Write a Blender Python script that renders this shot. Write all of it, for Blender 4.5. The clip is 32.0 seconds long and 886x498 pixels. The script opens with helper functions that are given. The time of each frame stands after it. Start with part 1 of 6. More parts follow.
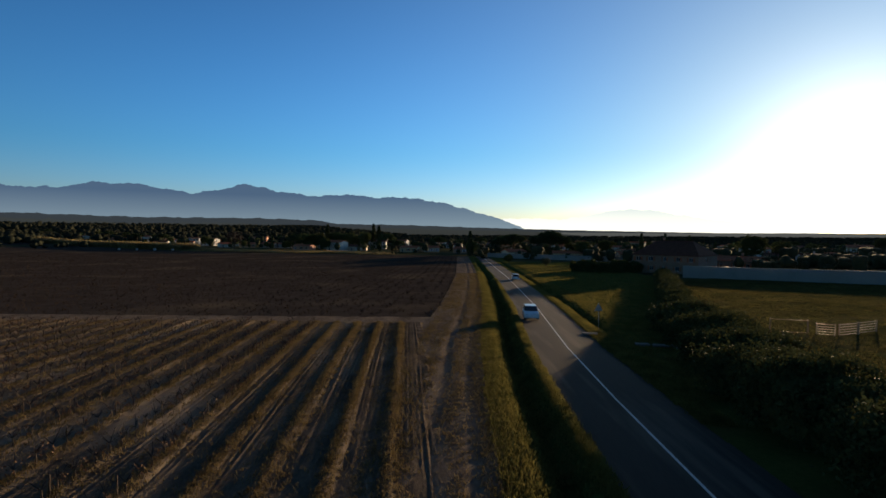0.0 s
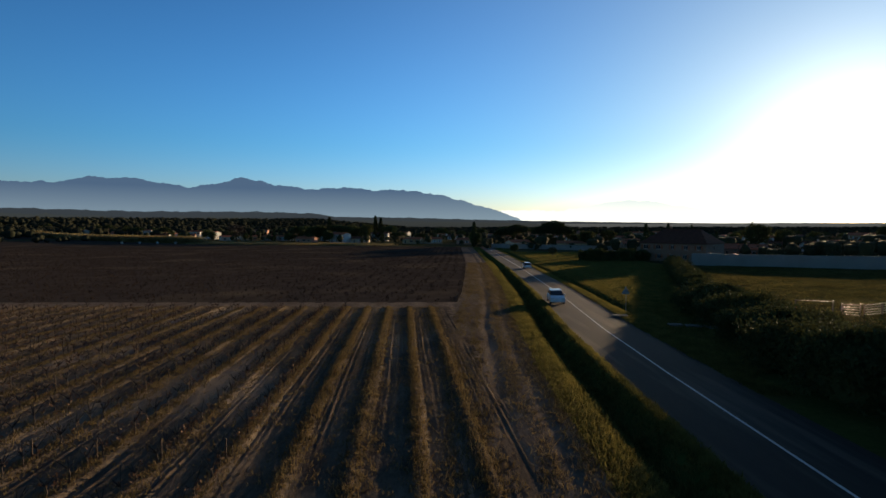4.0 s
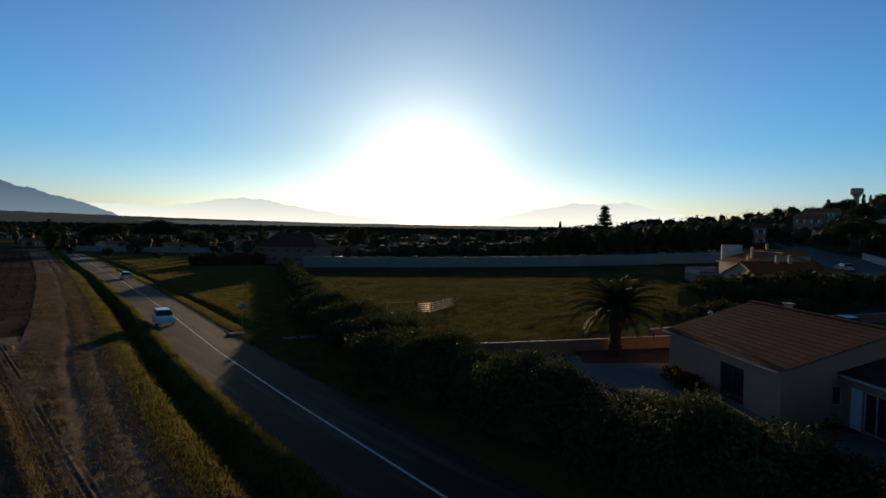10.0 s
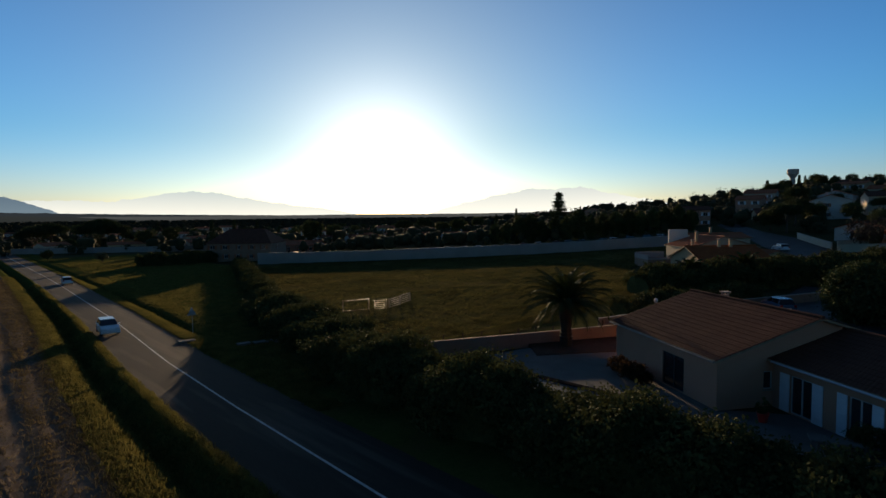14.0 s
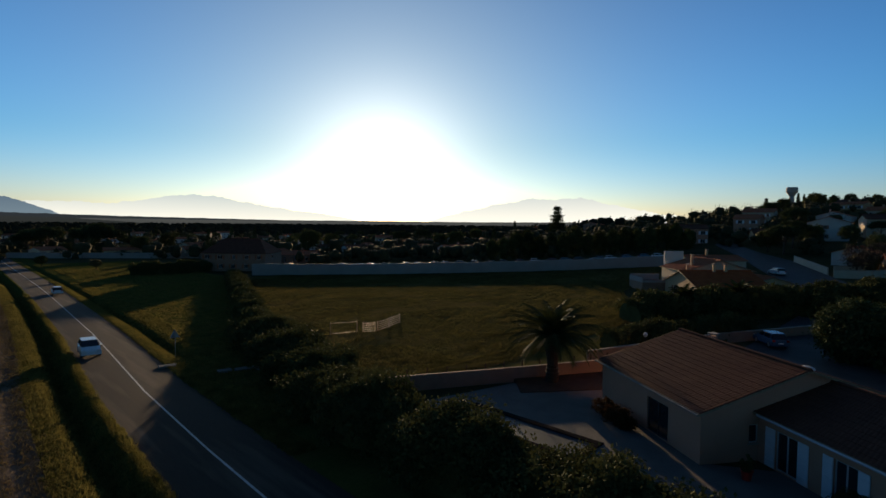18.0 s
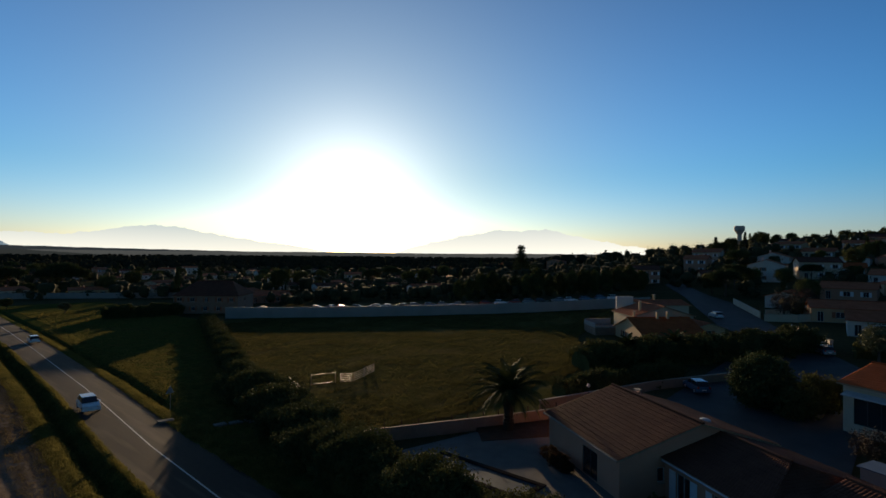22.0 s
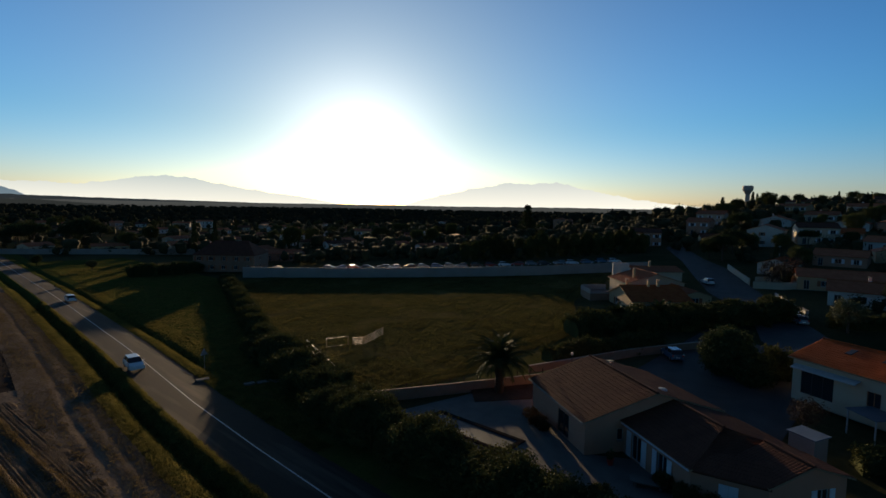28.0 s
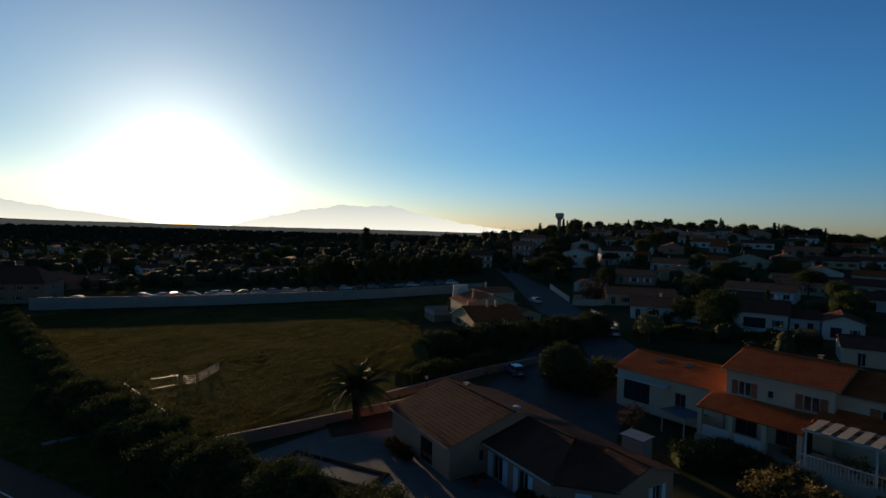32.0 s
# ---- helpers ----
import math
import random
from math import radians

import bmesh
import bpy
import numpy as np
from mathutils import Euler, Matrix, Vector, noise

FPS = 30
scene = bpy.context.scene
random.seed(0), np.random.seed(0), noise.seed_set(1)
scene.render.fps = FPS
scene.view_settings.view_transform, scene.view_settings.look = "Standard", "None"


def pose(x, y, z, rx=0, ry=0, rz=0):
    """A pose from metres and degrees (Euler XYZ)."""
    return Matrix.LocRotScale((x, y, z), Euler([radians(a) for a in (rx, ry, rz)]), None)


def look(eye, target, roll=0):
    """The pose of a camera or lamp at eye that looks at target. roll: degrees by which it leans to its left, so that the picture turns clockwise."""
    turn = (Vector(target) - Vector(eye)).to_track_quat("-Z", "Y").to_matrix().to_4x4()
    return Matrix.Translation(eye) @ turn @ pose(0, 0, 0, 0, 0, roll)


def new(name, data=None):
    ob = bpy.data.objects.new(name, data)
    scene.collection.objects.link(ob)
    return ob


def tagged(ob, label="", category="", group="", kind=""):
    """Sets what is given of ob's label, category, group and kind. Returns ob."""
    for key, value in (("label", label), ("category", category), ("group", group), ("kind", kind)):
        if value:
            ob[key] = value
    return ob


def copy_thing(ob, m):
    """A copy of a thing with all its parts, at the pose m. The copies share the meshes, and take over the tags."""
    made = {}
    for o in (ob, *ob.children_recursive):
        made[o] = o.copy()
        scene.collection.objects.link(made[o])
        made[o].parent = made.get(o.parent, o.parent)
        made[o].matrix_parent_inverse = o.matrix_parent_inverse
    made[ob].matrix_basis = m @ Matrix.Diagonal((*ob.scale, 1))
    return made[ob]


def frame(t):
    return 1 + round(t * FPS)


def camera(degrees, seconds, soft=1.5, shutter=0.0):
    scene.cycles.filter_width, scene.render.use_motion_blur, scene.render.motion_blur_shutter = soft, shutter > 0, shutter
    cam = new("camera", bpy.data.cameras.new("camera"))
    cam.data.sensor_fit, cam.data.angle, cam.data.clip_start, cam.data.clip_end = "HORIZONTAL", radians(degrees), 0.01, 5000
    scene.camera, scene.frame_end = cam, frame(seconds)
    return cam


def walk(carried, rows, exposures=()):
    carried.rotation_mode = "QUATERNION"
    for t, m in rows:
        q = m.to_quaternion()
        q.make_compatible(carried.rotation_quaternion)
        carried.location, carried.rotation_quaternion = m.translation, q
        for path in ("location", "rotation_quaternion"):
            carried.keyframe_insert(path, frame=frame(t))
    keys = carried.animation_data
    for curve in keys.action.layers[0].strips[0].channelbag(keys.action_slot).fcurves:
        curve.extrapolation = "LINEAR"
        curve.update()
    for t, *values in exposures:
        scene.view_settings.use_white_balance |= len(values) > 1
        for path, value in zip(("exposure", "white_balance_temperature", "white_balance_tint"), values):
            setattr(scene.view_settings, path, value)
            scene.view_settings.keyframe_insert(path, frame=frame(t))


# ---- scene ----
cam = camera(79.7, 32.0)
METRES, EYE, TILT, LEAN, TURN = 32.0, 9.3, -1.6, -0.4, 0.0
ROWS = [
    (0.0, 0.0, 0.0, 0.0, 0.0, 0.0, -0.0),
    (0.5, -0.0298, -0.0016, -0.0023, -0.22, 0.07, -0.12),
    (1.0, -0.0674, -0.0034, -0.0075, 0.11, 0.16, -0.01),
    (1.5, -0.0909, -0.0079, -0.0141, 0.18, 0.29, -0.07),
    (2.0, -0.1031, -0.0148, -0.0224, 0.31, 0.0, -0.07),
    (2.5, -0.1079, -0.0191, -0.0263, 0.4, -0.05, 0.12),
    (4.5, -0.1054, -0.0231, -0.0194, -1.1, -1.01, 0.82),
    (5.0, -0.102, -0.0211, -0.0129, -4.54, -1.08, 0.65),
    (5.5, -0.0985, -0.0177, -0.0062, -7.81, -1.19, 0.51),
    (6.0, -0.0962, -0.0148, 0.0011, -11.27, -1.21, 0.37),
    (6.5, -0.0948, -0.0128, 0.0076, -14.87, -1.21, 0.24),
    (7.0, -0.0937, -0.0096, 0.012, -18.47, -1.24, 0.2),
    (7.5, -0.0925, -0.0094, 0.017, -21.84, -1.33, 0.19),
    (8.0, -0.0917, -0.005, 0.0203, -25.52, -1.39, 0.15),
    (8.5, -0.0916, -0.0021, 0.0221, -28.97, -1.37, 0.18),
    (9.0, -0.0959, -0.0009, 0.0251, -32.99, -1.42, 0.24),
    (9.5, -0.0974, -0.0003, 0.0258, -36.44, -1.3, 0.22),
    (10.0, -0.103, -0.0022, 0.0311, -40.15, -1.35, 0.35),
    (10.5, -0.1082, -0.0033, 0.0339, -43.54, -1.45, 0.46),
    (11.0, -0.1098, -0.004, 0.0354, -44.95, -1.7, 0.7),
    (11.5, -0.1104, -0.0056, 0.0366, -45.0, -1.95, 1.03),
    (12.0, -0.1099, -0.0075, 0.039, -45.0, -2.19, 1.34),
    (12.5, -0.1082, -0.0086, 0.0413, -44.87, -2.37, 1.57),
    (13.0, -0.1042, -0.0119, 0.0469, -44.81, -2.59, 1.79),
    (13.5, -0.0991, -0.0147, 0.0529, -44.69, -2.64, 1.96),
    (14.0, -0.092, -0.0182, 0.0589, -44.6, -2.72, 2.06),
    (14.5, -0.0843, -0.0214, 0.0637, -44.47, -2.77, 2.14),
    (16.5, -0.0523, -0.027, 0.09, -44.26, -2.53, 1.61),
    (17.0, -0.0487, -0.0265, 0.0973, -44.32, -2.34, 1.3),
    (17.5, -0.0474, -0.0259, 0.107, -44.47, -2.1, 1.03),
    (18.0, -0.0484, -0.0257, 0.1175, -44.6, -1.87, 0.87),
    (18.5, -0.0494, -0.0253, 0.1274, -44.76, -1.62, 0.71),
    (19.0, -0.0532, -0.0278, 0.1394, -45.13, -1.46, 0.56),
    (19.5, -0.0633, -0.0359, 0.1523, -45.53, -1.28, 0.42),
    (20.0, -0.0829, -0.0539, 0.1689, -45.94, -0.58, 0.54),
    (20.5, -0.1073, -0.0762, 0.1838, -46.34, 0.33, 0.68),
    (21.0, -0.1411, -0.1079, 0.2005, -46.96, 1.07, 0.79),
    (21.5, -0.1786, -0.1433, 0.2169, -47.51, 1.37, 0.87),
    (22.0, -0.2288, -0.1904, 0.2373, -48.1, 1.38, 0.91),
    (22.5, -0.2781, -0.2382, 0.2552, -48.43, 0.64, 1.02),
    (23.0, -0.3228, -0.2807, 0.27, -48.47, 0.19, 0.93),
    (23.5, -0.3505, -0.3095, 0.2778, -48.32, -0.09, 0.88),
    (24.0, -0.369, -0.3318, 0.2838, -48.11, -1.02, 0.95),
    (24.5, -0.3788, -0.3463, 0.2907, -47.87, -1.95, 1.01),
    (25.0, -0.3833, -0.3562, 0.3036, -47.55, -2.67, 1.04),
    (25.5, -0.3822, -0.3625, 0.3182, -47.27, -3.17, 0.99),
    (27.5, -0.3611, -0.3566, 0.3452, -45.67, -3.81, 0.74),
    (28.0, -0.3537, -0.3467, 0.346, -47.05, -3.76, 0.43),
    (28.5, -0.3487, -0.3363, 0.349, -57.23, -3.57, -0.47),
    (29.0, -0.3429, -0.3233, 0.349, -63.87, -3.22, -0.95),
    (29.5, -0.3416, -0.3104, 0.3492, -63.91, -3.06, -0.97),
    (30.0, -0.3413, -0.2957, 0.3501, -64.04, -2.82, -0.88),
    (30.5, -0.3446, -0.2833, 0.3524, -64.17, -2.4, -0.76),
    (31.0, -0.3512, -0.2716, 0.3535, -64.38, -2.03, -0.63),
    (31.5, -0.3586, -0.2651, 0.3546, -64.57, -1.79, -0.42),
    (32.0, -0.3672, -0.2624, 0.3561, -64.82, -1.45, -0.12),
]
walk(cam, [(t, pose(0, 0, EYE, TILT, LEAN, TURN) @ pose(METRES * x, METRES * y, METRES * z, 90 + pitch, roll, yaw)) for t, x, y, z, yaw, pitch, roll in ROWS],
     [(0.0, 0.66), (5.5, 0.72), (9.0, 0.37), (12.0, 0.32), (22.0, 0.3), (28.0, 0.23), (29.5, 0.15), (32.0, 0.15)])

# ---- world and sun ----
SUN_AZ, SUN_EL = 38.2, 5.2          # degrees right of +y, degrees above the horizon
SUN_DIR = Vector((math.sin(radians(SUN_AZ)) * math.cos(radians(SUN_EL)), math.cos(radians(SUN_AZ)) * math.cos(radians(SUN_EL)), math.sin(radians(SUN_EL))))
world = bpy.data.worlds.new("world")
scene.world = world
world.use_nodes = True
wn, wl = world.node_tree.nodes, world.node_tree.links
wn.clear()


def wnode(kind, **kw):
    n = wn.new(kind)
    for k, v in kw.items():
        if k == "op":
            n.operation = v
    return n


sky = wn.new("ShaderNodeTexSky")
sky.sky_type = "NISHITA"
sky.sun_disc = False
sky.sun_elevation = radians(SUN_EL)
sky.sun_rotation = radians(SUN_AZ)
sky.altitude = 100.0
sky.air_density = 1.0
sky.dust_density = 0.6
sky.ozone_density = 3.0
w_out = wn.new("ShaderNodeOutputWorld")
# the sun's aureole in the hazy winter air: falls off with the angle from the sun
tc = wn.new("ShaderNodeTexCoord")
nrm = wnode("ShaderNodeVectorMath", op="NORMALIZE")
wl.new(tc.outputs["Generated"], nrm.inputs[0])
dot = wnode("ShaderNodeVectorMath", op="DOT_PRODUCT")
dot.inputs[1].default_value = SUN_DIR
wl.new(nrm.outputs[0], dot.inputs[0])
clampn = wnode("ShaderNodeMath", op="MAXIMUM")
clampn.inputs[1].default_value = 0.0
wl.new(dot.outputs["Value"], clampn.inputs[0])
w_sky = wn.new("ShaderNodeBackground")
w_sky.inputs["Strength"].default_value = 0.13
tint = wn.new("ShaderNodeMix")
tint.data_type, tint.blend_type = "RGBA", "MULTIPLY"
tint.inputs["Factor"].default_value = 1.0
tint.inputs["B"].default_value = (0.40, 1.0, 1.62, 1)
# clear blue away from the sun, neutral towards it, deeper towards the zenith
near_sun = wnode("ShaderNodeMath", op="POWER")
near_sun.inputs[1].default_value = 11.0
wl.new(clampn.outputs[0], near_sun.inputs[0])
tcol = wn.new("ShaderNodeMix")
tcol.data_type = "RGBA"
tcol.inputs["A"].default_value = (0.44, 0.89, 1.29, 1)
tcol.inputs["B"].default_value = (0.28, 0.37, 0.48, 1)
wl.new(near_sun.outputs[0], tcol.inputs["Factor"])
# the pale dusty band along the horizon
low_air = wn.new("ShaderNodeMapRange")
low_air.inputs["From Min"].default_value, low_air.inputs["From Max"].default_value = 0.16, 0.0
low_air.interpolation_type = "SMOOTHSTEP"
sepz = wn.new("ShaderNodeSeparateXYZ")
wl.new(nrm.outputs[0], sepz.inputs[0])
high = wn.new("ShaderNodeMapRange")
high.interpolation_type = "SMOOTHSTEP"
high.inputs["From Min"].default_value, high.inputs["From Max"].default_value = 0.14, 0.95
wl.new(sepz.outputs["Z"], high.inputs["Value"])
zcol = wn.new("ShaderNodeMix")
zcol.data_type = "RGBA"
zcol.inputs["B"].default_value = (0.23, 0.29, 0.38, 1)
wl.new(high.outputs[0], zcol.inputs["Factor"])
wl.new(sepz.outputs["Z"], low_air.inputs["Value"])
hcol = wn.new("ShaderNodeMix")
hcol.data_type = "RGBA"
hcol.inputs["B"].default_value = (0.88, 0.98, 1.48, 1)
keep = wnode("ShaderNodeMath", op="MULTIPLY_ADD")
keep.inputs[1].default_value, keep.inputs[2].default_value = -0.85, 1.0
wl.new(near_sun.outputs[0], keep.inputs[0])
low_far = wnode("ShaderNodeMath", op="MULTIPLY")
wl.new(keep.outputs[0], low_far.inputs[0])
wl.new(low_air.outputs[0], low_far.inputs[1])
wl.new(low_far.outputs[0], hcol.inputs["Factor"])
wl.new(tcol.outputs["Result"], hcol.inputs["A"])
wl.new(hcol.outputs["Result"], zcol.inputs["A"])
# the half of the sky away from the sun is dimmer and warmer
away = wn.new("ShaderNodeMapRange")
away.interpolation_type = "SMOOTHSTEP"
away.inputs["From Min"].default_value, away.inputs["From Max"].default_value = -0.7, 0.5
wl.new(dot.outputs["Value"], away.inputs["Value"])
dusk = wn.new("ShaderNodeMix")
dusk.data_type = "RGBA"
dusk.inputs["A"].default_value, dusk.inputs["B"].default_value = (0.68, 0.59, 0.52, 1), (1, 1, 1, 1)
wl.new(away.outputs[0], dusk.inputs["Factor"])
dim = wnode("ShaderNodeVectorMath", op="MULTIPLY")
wl.new(zcol.outputs["Result"], dim.inputs[0])
wl.new(dusk.outputs["Result"], dim.inputs[1])
wl.new(dim.outputs[0], tint.inputs["B"])
wl.new(sky.outputs["Color"], tint.inputs["A"])
wl.new(tint.outputs["Result"], w_sky.inputs["Color"])
glow_sum, wide_sum = None, None
for power, gain in ((5.0, 0.075), (24.0, 0.22), (130.0, 0.52), (1100.0, 4.5)):
    if power == 130.0:
        wide_sum, glow_sum = glow_sum, None
    pw = wnode("ShaderNodeMath", op="POWER")
    pw.inputs[1].default_value = power
    wl.new(clampn.outputs[0], pw.inputs[0])
    ml = wnode("ShaderNodeMath", op="MULTIPLY")
    ml.inputs[1].default_value = gain
    wl.new(pw.outputs[0], ml.inputs[0])
    if glow_sum is None:
        glow_sum = ml
    else:
        ad = wnode("ShaderNodeMath", op="ADD")
        wl.new(glow_sum.outputs[0], ad.inputs[0])
        wl.new(ml.outputs[0], ad.inputs[1])
        glow_sum = ad
w_glow = wn.new("ShaderNodeBackground")
w_glow.inputs["Color"].default_value = (1.0, 0.96, 0.86, 1)
wl.new(glow_sum.outputs[0], w_glow.inputs["Strength"])
w_wide = wn.new("ShaderNodeBackground")
w_wide.inputs["Color"].default_value = (0.82, 0.95, 1.02, 1)
wl.new(wide_sum.outputs[0], w_wide.inputs["Strength"])
w_both = wn.new("ShaderNodeAddShader")
wl.new(w_sky.outputs[0], w_both.inputs[0])
wl.new(w_wide.outputs[0], w_both.inputs[1])
w_add = wn.new("ShaderNodeAddShader")
wl.new(w_both.outputs[0], w_add.inputs[0])
wl.new(w_glow.outputs[0], w_add.inputs[1])
wl.new(w_add.outputs[0], w_out.inputs["Surface"])

sun_data = bpy.data.lights.new("sun", "SUN")
sun_data.energy = 5.0
sun_data.angle = radians(0.6)
sun_data.color = (1.0, 0.72, 0.42)
sun = new("sun", sun_data)
sun.matrix_world = look(SUN_DIR * 200, (0, 0, 0))

# ---- materials ----


def mat(name, c1, c2, scale=1.0, rough=0.85, bump=0.0, fine=8.0, metal=0.0, var=0.0, spec=0.3, stretch=(1, 1, 1), mid=0.5, wave=None, transl=0.0, third=None):
    """Two colours mixed by a large and a small noise, with bump; var varies the tone from object to object."""
    m = bpy.data.materials.new(name)
    m.use_nodes = True
    n, l = m.node_tree.nodes, m.node_tree.links
    b = n["Principled BSDF"]
    geo = n.new("ShaderNodeNewGeometry")
    mp = n.new("ShaderNodeMapping")
    mp.inputs["Scale"].default_value = stretch
    l.new(geo.outputs["Position"], mp.inputs["Vector"])
    n1 = n.new("ShaderNodeTexNoise")
    n1.inputs["Scale"].default_value = scale
    n1.inputs["Detail"].default_value = 4
    n2 = n.new("ShaderNodeTexNoise")
    n2.inputs["Scale"].default_value = scale * fine
    n2.inputs["Detail"].default_value = 6
    n2.inputs["Roughness"].default_value = 0.7
    for x in (n1, n2):
        l.new(mp.outputs[0], x.inputs["Vector"])
    av = n.new("ShaderNodeMath")
    av.operation = "ADD"
    l.new(n1.outputs["Fac"], av.inputs[0])
    l.new(n2.outputs["Fac"], av.inputs[1])
    ramp = n.new("ShaderNodeMapRange")
    ramp.inputs["From Min"].default_value = 2 * mid - 0.3
    ramp.inputs["From Max"].default_value = 2 * mid + 0.3
    l.new(av.outputs[0], ramp.inputs["Value"])
    mx = n.new("ShaderNodeMix")
    mx.data_type = "RGBA"
    mx.inputs["A"].default_value = (*c1, 1)
    mx.inputs["B"].default_value = (*c2, 1)
    l.new(ramp.outputs[0], mx.inputs["Factor"])
    col = mx.outputs["Result"]
    if third is not None:
        n3 = n.new("ShaderNodeTexNoise")
        n3.inputs["Scale"].default_value = third[1]
        n3.inputs["Detail"].default_value = 5
        l.new(mp.outputs[0], n3.inputs["Vector"])
        r3 = n.new("ShaderNodeMapRange")
        r3.inputs["From Min"].default_value = 0.52
        r3.inputs["From Max"].default_value = 0.68
        l.new(n3.outputs["Fac"], r3.inputs["Value"])
        m3 = n.new("ShaderNodeMix")
        m3.data_type = "RGBA"
        m3.inputs["B"].default_value = (*third[0], 1)
        l.new(r3.outputs[0], m3.inputs["Factor"])
        l.new(col, m3.inputs["A"])
        col = m3.outputs["Result"]
    if var:
        oi = n.new("ShaderNodeObjectInfo")
        hsv = n.new("ShaderNodeHueSaturation")
        vr = n.new("ShaderNodeMapRange")
        vr.inputs["To Min"].default_value = 1 - var
        vr.inputs["To Max"].default_value = 1 + var
        l.new(oi.outputs["Random"], vr.inputs["Value"])
        l.new(vr.outputs[0], hsv.inputs["Value"])
        l.new(col, hsv.inputs["Color"])
        col = hsv.outputs[0]
    l.new(col, b.inputs["Base Color"])
    b.inputs["Roughness"].default_value = rough
    b.inputs["Metallic"].default_value = metal
    b.inputs["Specular IOR Level"].default_value = spec
    if bump:
        bp = n.new("ShaderNodeBump")
        bp.inputs["Strength"].default_value = bump
        bp.inputs["Distance"].default_value = 0.05
        l.new(n2.outputs["Fac"], bp.inputs["Height"])
        l.new(bp.outputs[0], b.inputs["Normal"])
    if transl:
        tr = n.new("ShaderNodeBsdfTranslucent")
        l.new(col, tr.inputs["Color"])
        ms = n.new("ShaderNodeMixShader")
        ms.inputs[0].default_value = transl
        l.new(b.outputs[0], ms.inputs[1])
        l.new(tr.outputs[0], ms.inputs[2])
        l.new(ms.outputs[0], n["Material Output"].inputs["Surface"])
    return m


def plain(name, c, rough=0.5, metal=0.0, spec=0.5):
    m = mat(name, c, tuple(v * 0.86 for v in c), 3.0, rough, 0.05, 6.0, metal, spec=spec)
    return m


def glass_mat(name, c=(0.02, 0.025, 0.03)):
    m = bpy.data.materials.new(name)
    m.use_nodes = True
    b = m.node_tree.nodes["Principled BSDF"]
    b.inputs["Base Color"].default_value = (*c, 1)
    b.inputs["Roughness"].default_value = 0.06
    b.inputs["Specular IOR Level"].default_value = 0.7
    return m


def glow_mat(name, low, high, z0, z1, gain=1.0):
    """A glowing far backdrop: air haze painted into emission, two colours from foot to crest."""
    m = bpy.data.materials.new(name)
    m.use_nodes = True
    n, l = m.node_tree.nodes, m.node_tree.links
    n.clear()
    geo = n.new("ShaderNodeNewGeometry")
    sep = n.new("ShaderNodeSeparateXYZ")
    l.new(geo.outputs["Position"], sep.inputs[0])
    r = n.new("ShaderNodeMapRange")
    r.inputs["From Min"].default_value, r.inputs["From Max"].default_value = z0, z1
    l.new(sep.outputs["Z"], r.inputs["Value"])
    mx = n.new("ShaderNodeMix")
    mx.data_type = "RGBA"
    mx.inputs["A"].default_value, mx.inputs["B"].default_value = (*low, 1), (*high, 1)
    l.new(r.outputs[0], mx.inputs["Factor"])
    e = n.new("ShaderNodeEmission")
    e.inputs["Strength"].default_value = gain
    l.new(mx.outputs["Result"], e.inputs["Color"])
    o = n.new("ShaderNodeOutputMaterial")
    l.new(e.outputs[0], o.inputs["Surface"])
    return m


